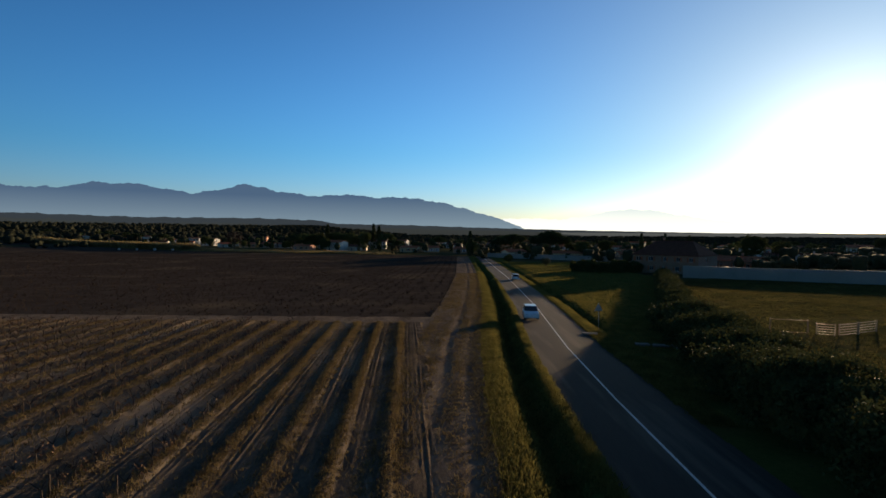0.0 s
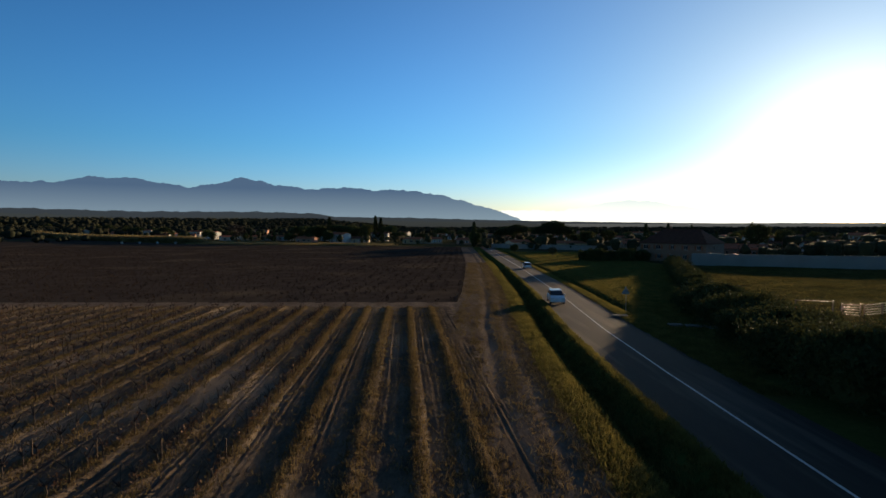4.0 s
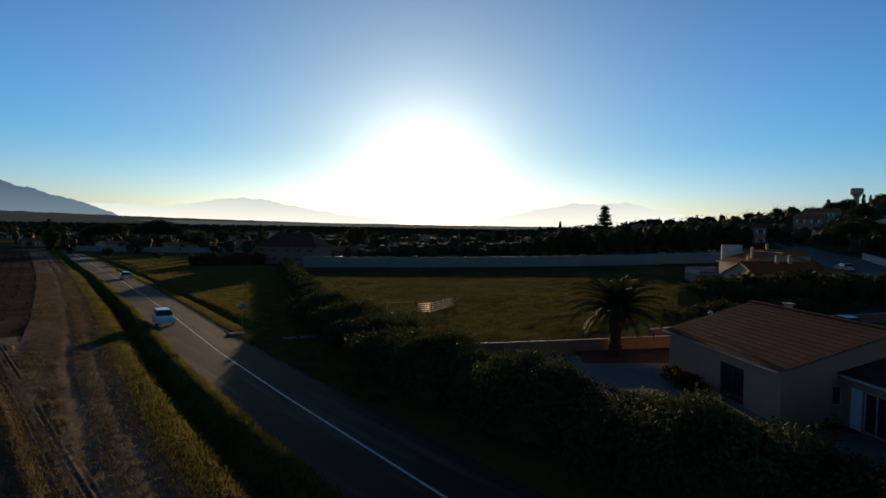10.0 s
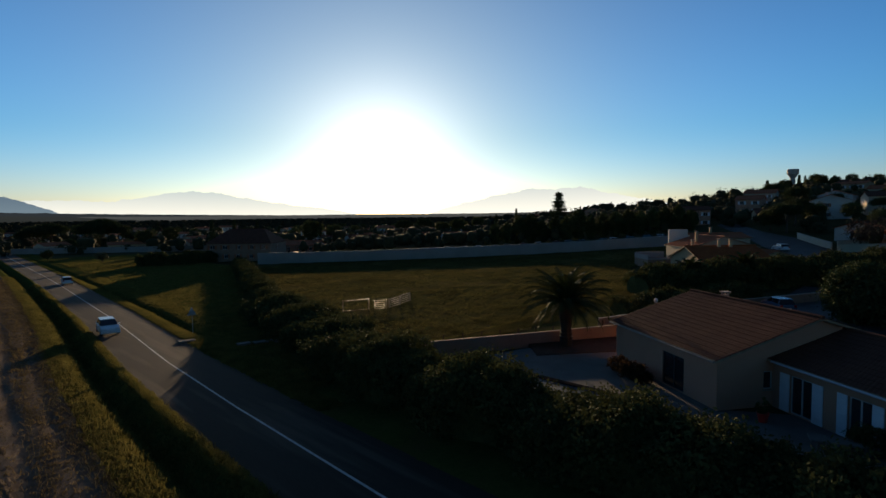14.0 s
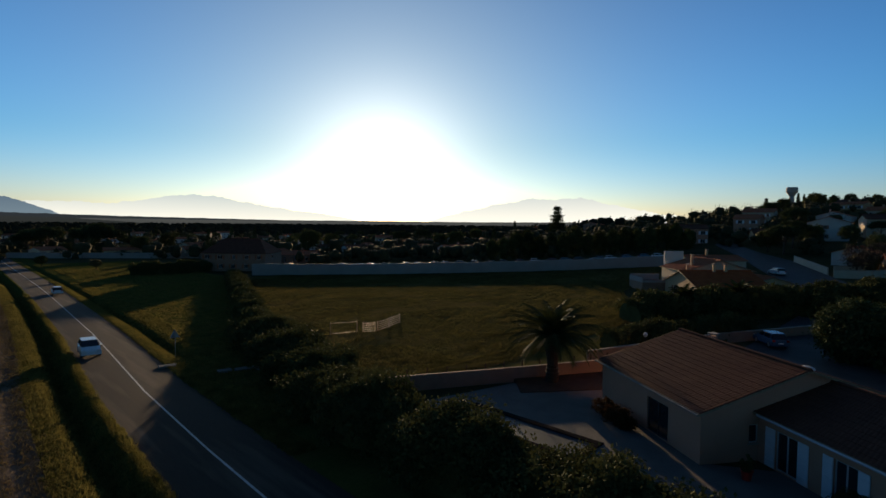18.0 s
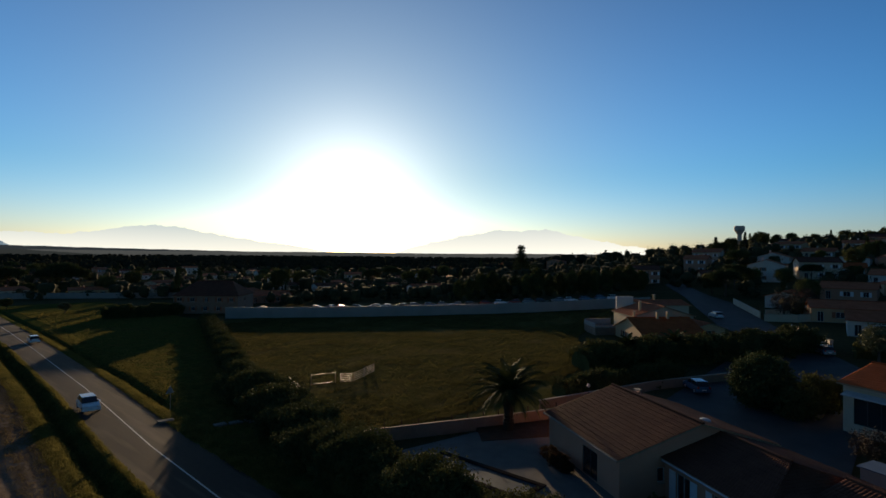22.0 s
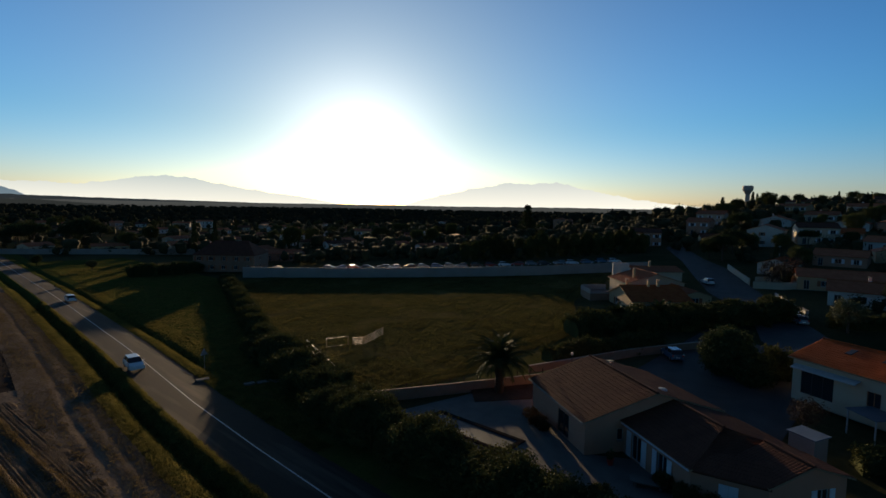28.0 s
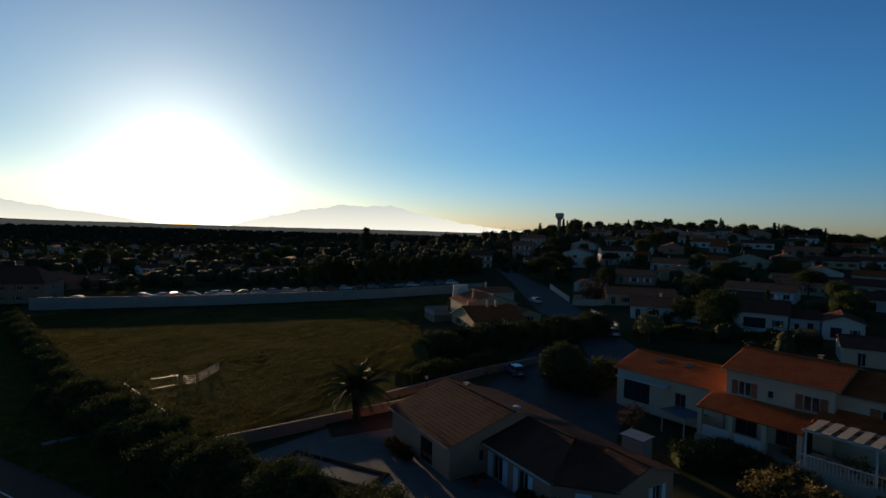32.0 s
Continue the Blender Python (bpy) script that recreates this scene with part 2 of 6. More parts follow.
M = {
    "land": mat("land", (0.05, 0.052, 0.024), (0.10, 0.086, 0.045), 0.05, 0.95, 0.4, 20, third=((0.022, 0.03, 0.013), 0.02), spec=0.0),
    "reed": mat("dry_reed", (0.17, 0.13, 0.058), (0.30, 0.235, 0.11), 0.05, 0.9, 0, 4, transl=0.3, spec=0.0),
    "weed": mat("brown_weed", (0.075, 0.056, 0.026), (0.18, 0.132, 0.062), 0.5, 0.95, 0, 6, transl=0.3, spec=0.0),
    "soil": mat("vineyard_soil", (0.064, 0.048, 0.035), (0.15, 0.116, 0.082), 0.8, 0.97, 1.0, 9, stretch=(1, 0.4, 1), third=((0.225, 0.172, 0.12), 0.16), spec=0.0),
    "dark_soil": mat("dark_soil", (0.040, 0.032, 0.026), (0.070, 0.056, 0.045), 0.3, 0.97, 0.8, 10, third=((0.095, 0.073, 0.05), 0.05), spec=0.0),
    "track": mat("track_earth", (0.092, 0.070, 0.052), (0.21, 0.165, 0.122), 0.6, 0.95, 0.5, 8, stretch=(1, 0.35, 1), spec=0.0),
    "asphalt": mat("asphalt", (0.034, 0.026, 0.020), (0.059, 0.046, 0.035), 0.5, 0.8, 0.3, 40, spec=0.06, stretch=(1, 0.07, 1), third=((0.098, 0.076, 0.058), 0.9)),
    "street": mat("street_asphalt", (0.042, 0.041, 0.041), (0.072, 0.070, 0.068), 0.4, 0.8, 0.3, 40, spec=0.15),
    "paint": mat("road_paint", (0.34, 0.34, 0.33), (0.6, 0.6, 0.58), 3, 0.6, 0.1, 6),
    "grass_ground": mat("grass_ground", (0.045, 0.055, 0.014), (0.095, 0.10, 0.027), 0.45, 0.95, 0.8, 9, third=((0.085, 0.07, 0.024), 0.3), spec=0.0),
    "dry_grass": mat("dry_meadow", (0.048, 0.050, 0.016), (0.105, 0.092, 0.032), 0.30, 0.95, 0.8, 12, third=((0.13, 0.105, 0.04), 0.09), spec=0.0),
    "blade": mat("grass_blade", (0.062, 0.064, 0.019), (0.19, 0.155, 0.046), 0.7, 0.9, 0, 6, transl=0.4, spec=0.0),
    "dry_blade": mat("dry_blade", (0.045, 0.045, 0.016), (0.11, 0.092, 0.036), 0.4, 0.9, 0, 6, transl=0.35, spec=0.0),
    "leaf": mat("dark_leaf", (0.042, 0.052, 0.02), (0.095, 0.105, 0.038), 0.5, 0.9, 0, 6, var=0.25, transl=0.12, spec=0.05),
    "pine": mat("pine_needles", (0.030, 0.042, 0.018), (0.06, 0.075, 0.03), 0.4, 0.9, 0, 6, var=0.25, transl=0.08, spec=0.05),
    "olive": mat("olive_leaf", (0.05, 0.06, 0.03), (0.09, 0.10, 0.05), 0.5, 0.8, 0, 6, var=0.2, transl=0.12),
    "hedge": mat("hedge_leaf", (0.043, 0.050, 0.019), (0.088, 0.093, 0.034), 0.5, 0.9, 0, 6, transl=0.12, spec=0.04),
    "ochre_leaf": mat("ochre_leaf", (0.10, 0.075, 0.02), (0.17, 0.12, 0.035), 0.5, 0.85, 0, 6, transl=0.2),
    "red_leaf": mat("dark_red_leaf", (0.04, 0.024, 0.012), (0.085, 0.045, 0.02), 0.5, 0.85, 0, 6, transl=0.15, spec=0.05),
    "palm": mat("palm_frond", (0.022, 0.032, 0.010), (0.05, 0.06, 0.02), 0.8, 0.8, 0, 6, transl=0.12, spec=0.08),
    "bark": mat("bark", (0.06, 0.042, 0.03), (0.13, 0.10, 0.075), 1.5, 0.95, 0.8, 8, stretch=(1, 1, 0.3)),
    "twig": mat("vine_wood", (0.026, 0.017, 0.012), (0.058, 0.04, 0.028), 1.5, 0.95, 0.3, 8),
    "dead_vine": mat("dead_vine_wood", (0.032, 0.021, 0.015), (0.060, 0.040, 0.028), 0.5, 0.95, 0, 6, spec=0.0),
    "dead_leaf": mat("dead_vine_leaf", (0.06, 0.032, 0.018), (0.12, 0.065, 0.032), 0.6, 0.9, 0, 6, transl=0.2),
    "render_pink": mat("wall_render_pink", (0.42, 0.215, 0.142), (0.48, 0.255, 0.17), 0.6, 0.92, 0.25, 25),
    "render_cream": mat("wall_render_cream", (0.42, 0.345, 0.25), (0.49, 0.41, 0.31), 0.6, 0.92, 0.25, 25, var=0.12),
    "render_white": mat("wall_render_white", (0.50, 0.47, 0.43), (0.58, 0.55, 0.50), 0.6, 0.9, 0.2, 25, var=0.12),
    "render_grey": mat("wall_render_grey", (0.235, 0.222, 0.205), (0.30, 0.285, 0.265), 0.3, 0.92, 0.25, 25),
    "render_ochre": mat("wall_render_ochre", (0.44, 0.30, 0.17), (0.52, 0.37, 0.22), 0.6, 0.92, 0.25, 25, var=0.12),
    "tile": mat("terracotta_tile", (0.27, 0.080, 0.038), (0.43, 0.145, 0.072), 0.8, 0.85, 0.3, 8, var=0.18, spec=0.06),
    "tile_orange": mat("orange_tile", (0.25, 0.054, 0.016), (0.38, 0.098, 0.030), 0.8, 0.85, 0.3, 8, var=0.1, spec=0.06),
    "tile_brown": mat("brown_tile", (0.088, 0.038, 0.025), (0.14, 0.058, 0.037), 0.8, 0.88, 0.3, 8, var=0.1, spec=0.06),
    "dark_stone": mat("dark_stone", (0.018, 0.016, 0.015), (0.035, 0.03, 0.027), 1.2, 0.92, 0.5, 8, spec=0.0),
    "stone": mat("stone", (0.24, 0.20, 0.16), (0.36, 0.31, 0.26), 1.2, 0.92, 0.5, 8),
    "brick_wall": mat("reddish_wall", (0.19, 0.128, 0.092), (0.25, 0.17, 0.125), 0.8, 0.92, 0.4, 10),
    "paving": mat("pale_paving", (0.125, 0.118, 0.106), (0.175, 0.162, 0.146), 0.8, 0.85, 0.2, 12, spec=0.06),
    "bed": mat("red_earth_bed", (0.055, 0.034, 0.023), (0.09, 0.055, 0.036), 1.2, 0.95, 0.6, 8, spec=0.06),
    "shutter_white": mat("white_shutter", (0.60, 0.63, 0.66), (0.70, 0.72, 0.74), 2, 0.6, 0.1, 8),
    "shutter_brown": mat("brown_shutter", (0.20, 0.07, 0.03), (0.28, 0.105, 0.05), 2, 0.6, 0.2, 8, var=0.15),
    "wood": mat("weathered_wood", (0.22, 0.15, 0.09), (0.36, 0.26, 0.17), 2, 0.8, 0.3, 8, stretch=(1, 1, 0.3)),
    "pale_wood": mat("pale_wood", (0.42, 0.34, 0.24), (0.55, 0.46, 0.34), 2, 0.6, 0.2, 8),
    "metal": mat("galvanised_metal", (0.35, 0.35, 0.36), (0.5, 0.5, 0.5), 3, 0.45, 0.1, 8, metal=0.8),
    "dark_metal": plain("dark_metal", (0.05, 0.05, 0.055), 0.5, 0.5),
    "tyre": plain("tyre", (0.02, 0.02, 0.02), 0.8),
    "rim": plain("rim", (0.5, 0.5, 0.52), 0.35, 0.9),
    "car_white": plain("car_white", (0.70, 0.72, 0.74), 0.25),
    "car_grey": plain("car_grey", (0.22, 0.24, 0.27), 0.25, 0.4),
    "car_blue": plain("car_blue", (0.10, 0.17, 0.27), 0.25, 0.3),
    "car_dark": plain("car_dark", (0.04, 0.045, 0.05), 0.25, 0.3),
    "car_red": plain("car_red", (0.35, 0.05, 0.04), 0.25, 0.2),
    "glass": glass_mat("window_glass"),
    "lamp_red": plain("lamp_red", (0.4, 0.03, 0.02), 0.2),
    "lamp_clear": plain("lamp_clear", (0.7, 0.7, 0.7), 0.1),
    "pool_water": mat("pool_cover", (0.022, 0.036, 0.046), (0.036, 0.052, 0.064), 0.8, 0.5, 0.05, 6, spec=0.1),
    "white_plastic": plain("white_plastic", (0.43, 0.435, 0.44), 0.55),
    "blue_cover": mat("blue_cover", (0.08, 0.12, 0.17), (0.11, 0.16, 0.21), 1, 0.6, 0.2, 8),
    "sign_white": plain("sign_white", (0.75, 0.75, 0.75), 0.4),
    "sign_red": plain("sign_red", (0.5, 0.04, 0.03), 0.4),
    "far_leaf": mat("distant_leaf", (0.034, 0.036, 0.019), (0.060, 0.060, 0.031), 0.3, 0.95, 0.6, 2.5, spec=0.04),
    "gate_bar": mat("worn_gate_bar", (0.22, 0.15, 0.075), (0.32, 0.22, 0.11), 2, 0.55, 0.15, 8, spec=0.35),
    "wood_far": mat("far_wood_leaf", (0.022, 0.024, 0.016), (0.036, 0.037, 0.024), 0.05, 0.95, 0.3, 4, spec=0.0),
    "tower": mat("tower_concrete", (0.46, 0.38, 0.33), (0.56, 0.48, 0.42), 0.1, 0.9, 0.2, 10),
}

# ---- building helpers ----


class MB:
    """Collects vertices and faces of one mesh."""

    def __init__(self):
        self.v, self.f = [], []

    def add(self, vs, fs):
        k = len(self.v)
        self.v += [tuple(p) for p in vs]
        self.f += [tuple(i + k for i in q) for q in fs]
        return self

    def box(self, x0, y0, z0, x1, y1, z1, m=None, bev=0.0):
        if bev:
            bm = bmesh.new()
            bmesh.ops.create_cube(bm, size=1)
            for p in bm.verts:
                p.co = Vector(((x0 + x1) / 2 + p.co.x * (x1 - x0), (y0 + y1) / 2 + p.co.y * (y1 - y0), (z0 + z1) / 2 + p.co.z * (z1 - z0)))
            bmesh.ops.bevel(bm, geom=bm.edges[:], offset=bev, segments=1, affect="EDGES")
            bm.verts.index_update()
            vs = [p.co.copy() for p in bm.verts]
            fs = [[p.index for p in f.verts] for f in bm.faces]
            bm.free()
        else:
            vs = [Vector(p) for p in ((x0, y0, z0), (x1, y0, z0), (x1, y1, z0), (x0, y1, z0), (x0, y0, z1), (x1, y0, z1), (x1, y1, z1), (x0, y1, z1))]
            fs = [(0, 3, 2, 1), (4, 5, 6, 7), (0, 1, 5, 4), (1, 2, 6, 5), (2, 3, 7, 6), (3, 0, 4, 7)]
        if m is not None:
            vs = [m @ p for p in vs]
        return self.add(vs, fs)

    def prism(self, poly, z0, z1):
        """An upright prism over a polygon (counter-clockwise); z1 may be a list of heights."""
        n = len(poly)
        z0s = z0 if isinstance(z0, (list, tuple)) else [z0] * n
        z1s = z1 if isinstance(z1, (list, tuple)) else [z1] * n
        vs = [(p[0], p[1], z) for p, z in zip(poly, z0s)] + [(p[0], p[1], z) for p, z in zip(poly, z1s)]
        fs = [tuple(range(n))[::-1], tuple(range(n, 2 * n))] + [(i, (i + 1) % n, n + (i + 1) % n, n + i) for i in range(n)]
        return self.add(vs, fs)

    def slab(self, quad, t):
        """A thin plate: four corners and a thickness downwards."""
        q = [Vector(p) for p in quad]
        vs = q + [p - Vector((0, 0, t)) for p in q]
        return self.add(vs, [(0, 1, 2, 3), (7, 6, 5, 4), (1, 0, 4, 5), (2, 1, 5, 6), (3, 2, 6, 7), (0, 3, 7, 4)])

    def tube(self, pts, radii, n=8, cap=True):
        rings = []
        pts = [Vector(p) for p in pts]
        for i, p in enumerate(pts):
            d = (pts[min(i + 1, len(pts) - 1)] - pts[max(i - 1, 0)]).normalized()
            a = d.orthogonal().normalized()
            b = d.cross(a)
            rings.append([p + (a * math.cos(2 * math.pi * j / n) + b * math.sin(2 * math.pi * j / n)) * radii[i] for j in range(n)])
        vs = [q for r in rings for q in r]
        fs = [(i * n + j, i * n + (j + 1) % n, (i + 1) * n + (j + 1) % n, (i + 1) * n + j) for i in range(len(pts) - 1) for j in range(n)]
        if cap:
            fs += [tuple(range(n))[::-1], tuple(range((len(pts) - 1) * n, len(pts) * n))]
        return self.add(vs, fs)

    def lathe(self, prof, n=20):
        vs = [(r * math.cos(2 * math.pi * j / n), r * math.sin(2 * math.pi * j / n), z) for r, z in prof for j in range(n)]
        fs = [(i * n + j, i * n + (j + 1) % n, (i + 1) * n + (j + 1) % n, (i + 1) * n + j) for i in range(len(prof) - 1) for j in range(n)]
        fs += [tuple(range(n))[::-1], tuple(range((len(prof) - 1) * n, len(prof) * n))]
        return self.add(vs, fs)

    def mesh(self, name, material, smooth=False):
        me = bpy.data.meshes.new(name)
        me.from_pydata(self.v, [], self.f)
        me.materials.append(material)
        if smooth:
            me.polygons.foreach_set("use_smooth", [True] * len(me.polygons))
        me.update()
        return me


def part(name, mb, material, parent=None, label="", smooth=False, m=None):
    me = mb if isinstance(mb, bpy.types.Mesh) else mb.mesh(name, material, smooth)
    ob = new(name, me)
    if parent is not None:
        ob.parent = parent
    if m is not None:
        ob.matrix_basis = m
    if label:
        tagged(ob, label)
    return ob


def thing(name, m, label, category, group="", kind=""):
    e = new(name)
    e.matrix_basis = m
    return tagged(e, label, category, group, kind)


def np_mesh(name, verts, faces, material):
    me = bpy.data.meshes.new(name)
    nv, nf, k = len(verts), len(faces), faces.shape[1]
    me.vertices.add(nv)
    me.vertices.foreach_set("co", verts.astype(np.float32).ravel())
    me.loops.add(nf * k)
    me.loops.foreach_set("vertex_index", faces.astype(np.int32).ravel())
    me.polygons.add(nf)
    me.polygons.foreach_set("loop_start", np.arange(0, nf * k, k, dtype=np.int32))
    me.update(calc_edges=True)
    me.validate()
    me.materials.append(material)
    return me


def leaves(centres, size, rng, flat=0.0):
    """One small four-cornered leaf or tuft at each centre, turned at random."""
    n = len(centres)
    a = rng.normal(size=(n, 3))
    a[:, 2] *= 1 - flat
    a /= np.linalg.norm(a, axis=1)[:, None] + 1e-9
    b = np.cross(a, rng.normal(size=(n, 3)))
    b /= np.linalg.norm(b, axis=1)[:, None] + 1e-9
    s = size * rng.uniform(0.6, 1.4, (n, 1))
    w = s * 0.55
    v = np.stack([centres - a * s, centres + b * w - a * s * 0.1, centres + a * s, centres - b * w + a * s * 0.1], 1).reshape(-1, 3)
    f = np.arange(4 * n).reshape(n, 4)
    return v, f


def blobs(centres, radii, rng):
    """A small uneven rounded body of 54 quads at each centre: the dense heart of a shrub or far tree."""
    g = np.linspace(-1, 1, 4)
    base, quads = [], []
    for ax in range(3):
        for sg in (-1, 1):
            k = len(base)
            for i in range(4):
                for j in range(4):
                    p = [0.0, 0.0, 0.0]
                    p[ax], p[(ax + 1) % 3], p[(ax + 2) % 3] = sg, g[i] * sg, g[j]
                    base.append(p)
            quads += [(k + 4 * i + j, k + 4 * i + 4 + j, k + 4 * i + 5 + j, k + 4 * i + 1 + j) for i in range(3) for j in range(3)]
    b = np.array(base)
    b /= np.linalg.norm(b, axis=1)[:, None]
    n, nb = len(centres), len(b)
    ph = rng.uniform(0, 6.283, (n, 1))
    w = 1 + 0.16 * np.sin(b[None, :, 0] * 4.1 + ph) * np.cos(b[None, :, 1] * 3.7 - ph) + 0.14 * np.sin(b[None, :, 2] * 5.3 + 2 * ph)
    v = centres[:, None, :] + b[None] * w[..., None] * radii[:, None, :]
    f = (np.arange(n) * nb)[:, None, None] + np.array(quads)[None]
    return v.reshape(-1, 3), f.reshape(-1, 4)


def clumps(rng, n_clump, per, shape, spread):
    """Points in clumps; shape(rng, n) gives the clump centres."""
    c = shape(rng, n_clump)
    p = np.repeat(c, per, 0) + rng.normal(size=(n_clump * per, 3)) * spread
    return p


# ---- the lie of the land ----
LAND_Y = [-400, -50, 0, 28, 60, 100, 160, 240, 500, 900, 5000]
LAND_Z = [1.0, 0.3, 0.2, -0.1, -0.6, -1.3, -2.1, -2.6, -3.0, -3.0, -3.0]
ROAD_Y = [-400, -20, 15, 30, 45, 75, 100, 117, 150, 235, 300]
ROAD_X = [-2.0, 9.0, 9.55, 9.95, 10.7, 13.2, 14.7, 15.7, 17.3, 19.8, 21.5]


def road_x(y):
    return np.interp(y, ROAD_Y, ROAD_X)


def hill(x, y):
    h = 27.0 * np.exp(-0.5 * ((x - 390.0) / 135.0) ** 2 - 0.5 * ((y - 10.0) / 140.0) ** 2)
    east = 16.0 * np.exp(-0.5 * ((x - 620.0) / 180.0) ** 2 - 0.5 * ((y + 260.0) / 260.0) ** 2)
    return np.maximum(np.maximum(h, east) + 0.25 * np.minimum(h, east) - 0.9, 0.0)


def land(x, y):
    """Height of the open land without ditches; past the fields it rises towards the western hills."""
    far = np.hypot(x, y)
    west = np.clip((-3.0 - np.degrees(np.arctan2(x, np.maximum(y, 1.0)))) / 10.0, 0.0, 1.0) * (np.asarray(y) > 0)
    return np.interp(y, LAND_Y, LAND_Z) + hill(x, y) + np.clip(far - 560.0, 0.0, 2200.0) * 0.021 * west


def ditches(x, y):
    d = x - road_x(y)
    near = np.clip((260 - y) / 60, 0, 1)
    left = -0.75 * np.exp(-((d + 4.95) / 0.75) ** 2) + 0.18 * np.exp(-((d + 3.5) / 0.35) ** 2)
    right = -0.55 * np.exp(-((d - 5.3) / 0.7) ** 2) * np.clip((y - 52) / 8, 0, 1)
    return (left + right) * near


def ground_z(x, y):
    return float(land(x, y))


def past_field(x, y):
    """Whether a place lies beyond the far edge of the dark field and its reeds."""
    return (np.asarray(x) > 15) | (np.asarray(y) > np.interp(-np.asarray(x, float), [0, 42, 164, 461], [325, 345, 420, 640]))


def sheet(name, xs, ys, material, dz=0.0, shift=None, extra=None):
    """A sheet over the land: lines of x (moved sideways by shift(y)) and of y, dz above it."""
    xs, ys = np.asarray(xs, float), np.asarray(ys, float)
    X, Y = np.meshgrid(xs, ys)
    if shift is not None:
        X = X + shift(Y)
    Z = land(X, Y) + dz
    if extra is not None:
        Z = Z + extra(X, Y)
    v = np.stack([X, Y, Z], -1).reshape(-1, 3)
    ny, nx = X.shape
    i = np.arange(ny * nx).reshape(ny, nx)
    f = np.stack([i[:-1, :-1], i[:-1, 1:], i[1:, 1:], i[1:, :-1]], -1).reshape(-1, 4)
    me = np_mesh(name, v, f, material)
    me.polygons.foreach_set("use_smooth", [True] * len(me.polygons))
    return new(name, me)


def between(name, left, right, ys, nx, material, dz=0.0, extra=None):
    """A sheet over the land between two edges, each a function of y."""
    ys = np.asarray(ys, float)
    s = np.linspace(0, 1, nx)
    X = left(ys)[:, None] * (1 - s) + right(ys)[:, None] * s
    Y = np.repeat(ys[:, None], nx, 1)
    Z = land(X, Y) + dz
    if extra is not None:
        Z = Z + extra(X, Y)
    v = np.stack([X, Y, Z], -1).reshape(-1, 3)
    i = np.arange(len(ys) * nx).reshape(len(ys), nx)
    f = np.stack([i[:-1, :-1], i[:-1, 1:], i[1:, 1:], i[1:, :-1]], -1).reshape(-1, 4)
    me = np_mesh(name, v, f, material)
    me.polygons.foreach_set("use_smooth", [True] * len(me.polygons))
    return new(name, me)


def lines(*parts):
    """Joined stretches (from, to, step), with the land's own break lines."""
    out = []
    for a, b, s in parts:
        out += list(np.arange(a, b, s))
    out.append(parts[-1][1])
    out += [q for q in LAND_Y + ROAD_Y if parts[0][0] < q < parts[-1][1]]
    return np.unique(np.round(out, 3))


def rough(X, Y, amp, size, seed=0.0):
    """Uneven earth: three octaves of lattice noise."""
    z = 0.0
    for k in range(3):
        u, v = X / size * 2.1 ** k + 17.3 * k + seed, Y / size * 2.1 ** k + 5.1 * k
        iu, iv = np.floor(u), np.floor(v)
        fu, fv = u - iu, v - iv
        fu, fv = fu * fu * (3 - 2 * fu), fv * fv * (3 - 2 * fv)

        def cell(a, b):
            q = np.sin(a * 127.1 + b * 311.7 + seed) * 43758.5453
            return q - np.floor(q)

        z = z + ((cell(iu, iv) * (1 - fu) + cell(iu + 1, iv) * fu) * (1 - fv) + (cell(iu, iv + 1) * (1 - fu) + cell(iu + 1, iv + 1) * fu) * fv - 0.5) / 1.9 ** k
    return amp * 2.2 * z


# ---- ground, road and fields ----
def ground_drop(X, Y):
    d = X - road_x(Y)
    return -1.2 * ((d > -6.9) & (d < 8.0) & (Y < 290) & (Y > -110)) - 0.08 + 0.0 * X


gx = np.unique(np.concatenate([np.array([-4600]), np.arange(-3000, -300, 100.0), np.array([-300, -250, -180, -130, -100]), np.arange(-80, 60, 2.0), np.arange(60, 900, 12.0), np.array([1000, 1200, 1500, 2000, 3000, 4600])]))
gy = np.unique(np.concatenate([np.array([-4600, -2500, -1500, -900, -600, -400, -300, -200, -150]), np.arange(-110, 300, 5.0), np.arange(300, 700, 20.0), np.arange(700, 3000, 100.0), np.array([3000, 4600]), np.array([28.0, 160.0, 240.0, 60, 100])]))
tagged(sheet("ground", gx, gy, M["land"], 0.0, None, ground_drop), "open farmland of dry grass and earth round the village", "ground", kind="structure")

ry = lines((-110, 120, 1.5), (120, 290, 5))
tagged(between("road", lambda y: road_x(y) - 3.2, lambda y: road_x(y) + 3.2, ry, 15, M["asphalt"], 0.02,
               lambda X, Y: 0.05 * np.cos((X - road_x(Y)) / 3.2 * 1.3)), "worn grey asphalt country road", "road", kind="structure")
# the continuous centre line
tagged(between("road_line", lambda y: road_x(y) - 0.065, lambda y: road_x(y) + 0.065, ry, 2, M["paint"], 0.076), "thin white centre line of the road", "road marking", kind="structure")
vy = lines((-110, 110, 0.8), (110, 290, 3))
tagged(between("verge_west", lambda y: road_x(y) - 7.6, lambda y: road_x(y) - 3.1, vy, 26, M["grass_ground"], 0.03,
               lambda X, Y: ditches(X, Y) + rough(X, Y, 0.05, 1.7)), "grass verge with a ditch along the road", "verge", kind="structure")
tagged(between("verge_east", lambda y: road_x(y) + 3.1, lambda y: road_x(y) + 9.0, vy, 26, M["grass_ground"], 0.03,
               lambda X, Y: ditches(X, Y) + rough(X, Y, 0.05, 1.9)), "grass verge with a shallow ditch beside the road", "verge", kind="structure")

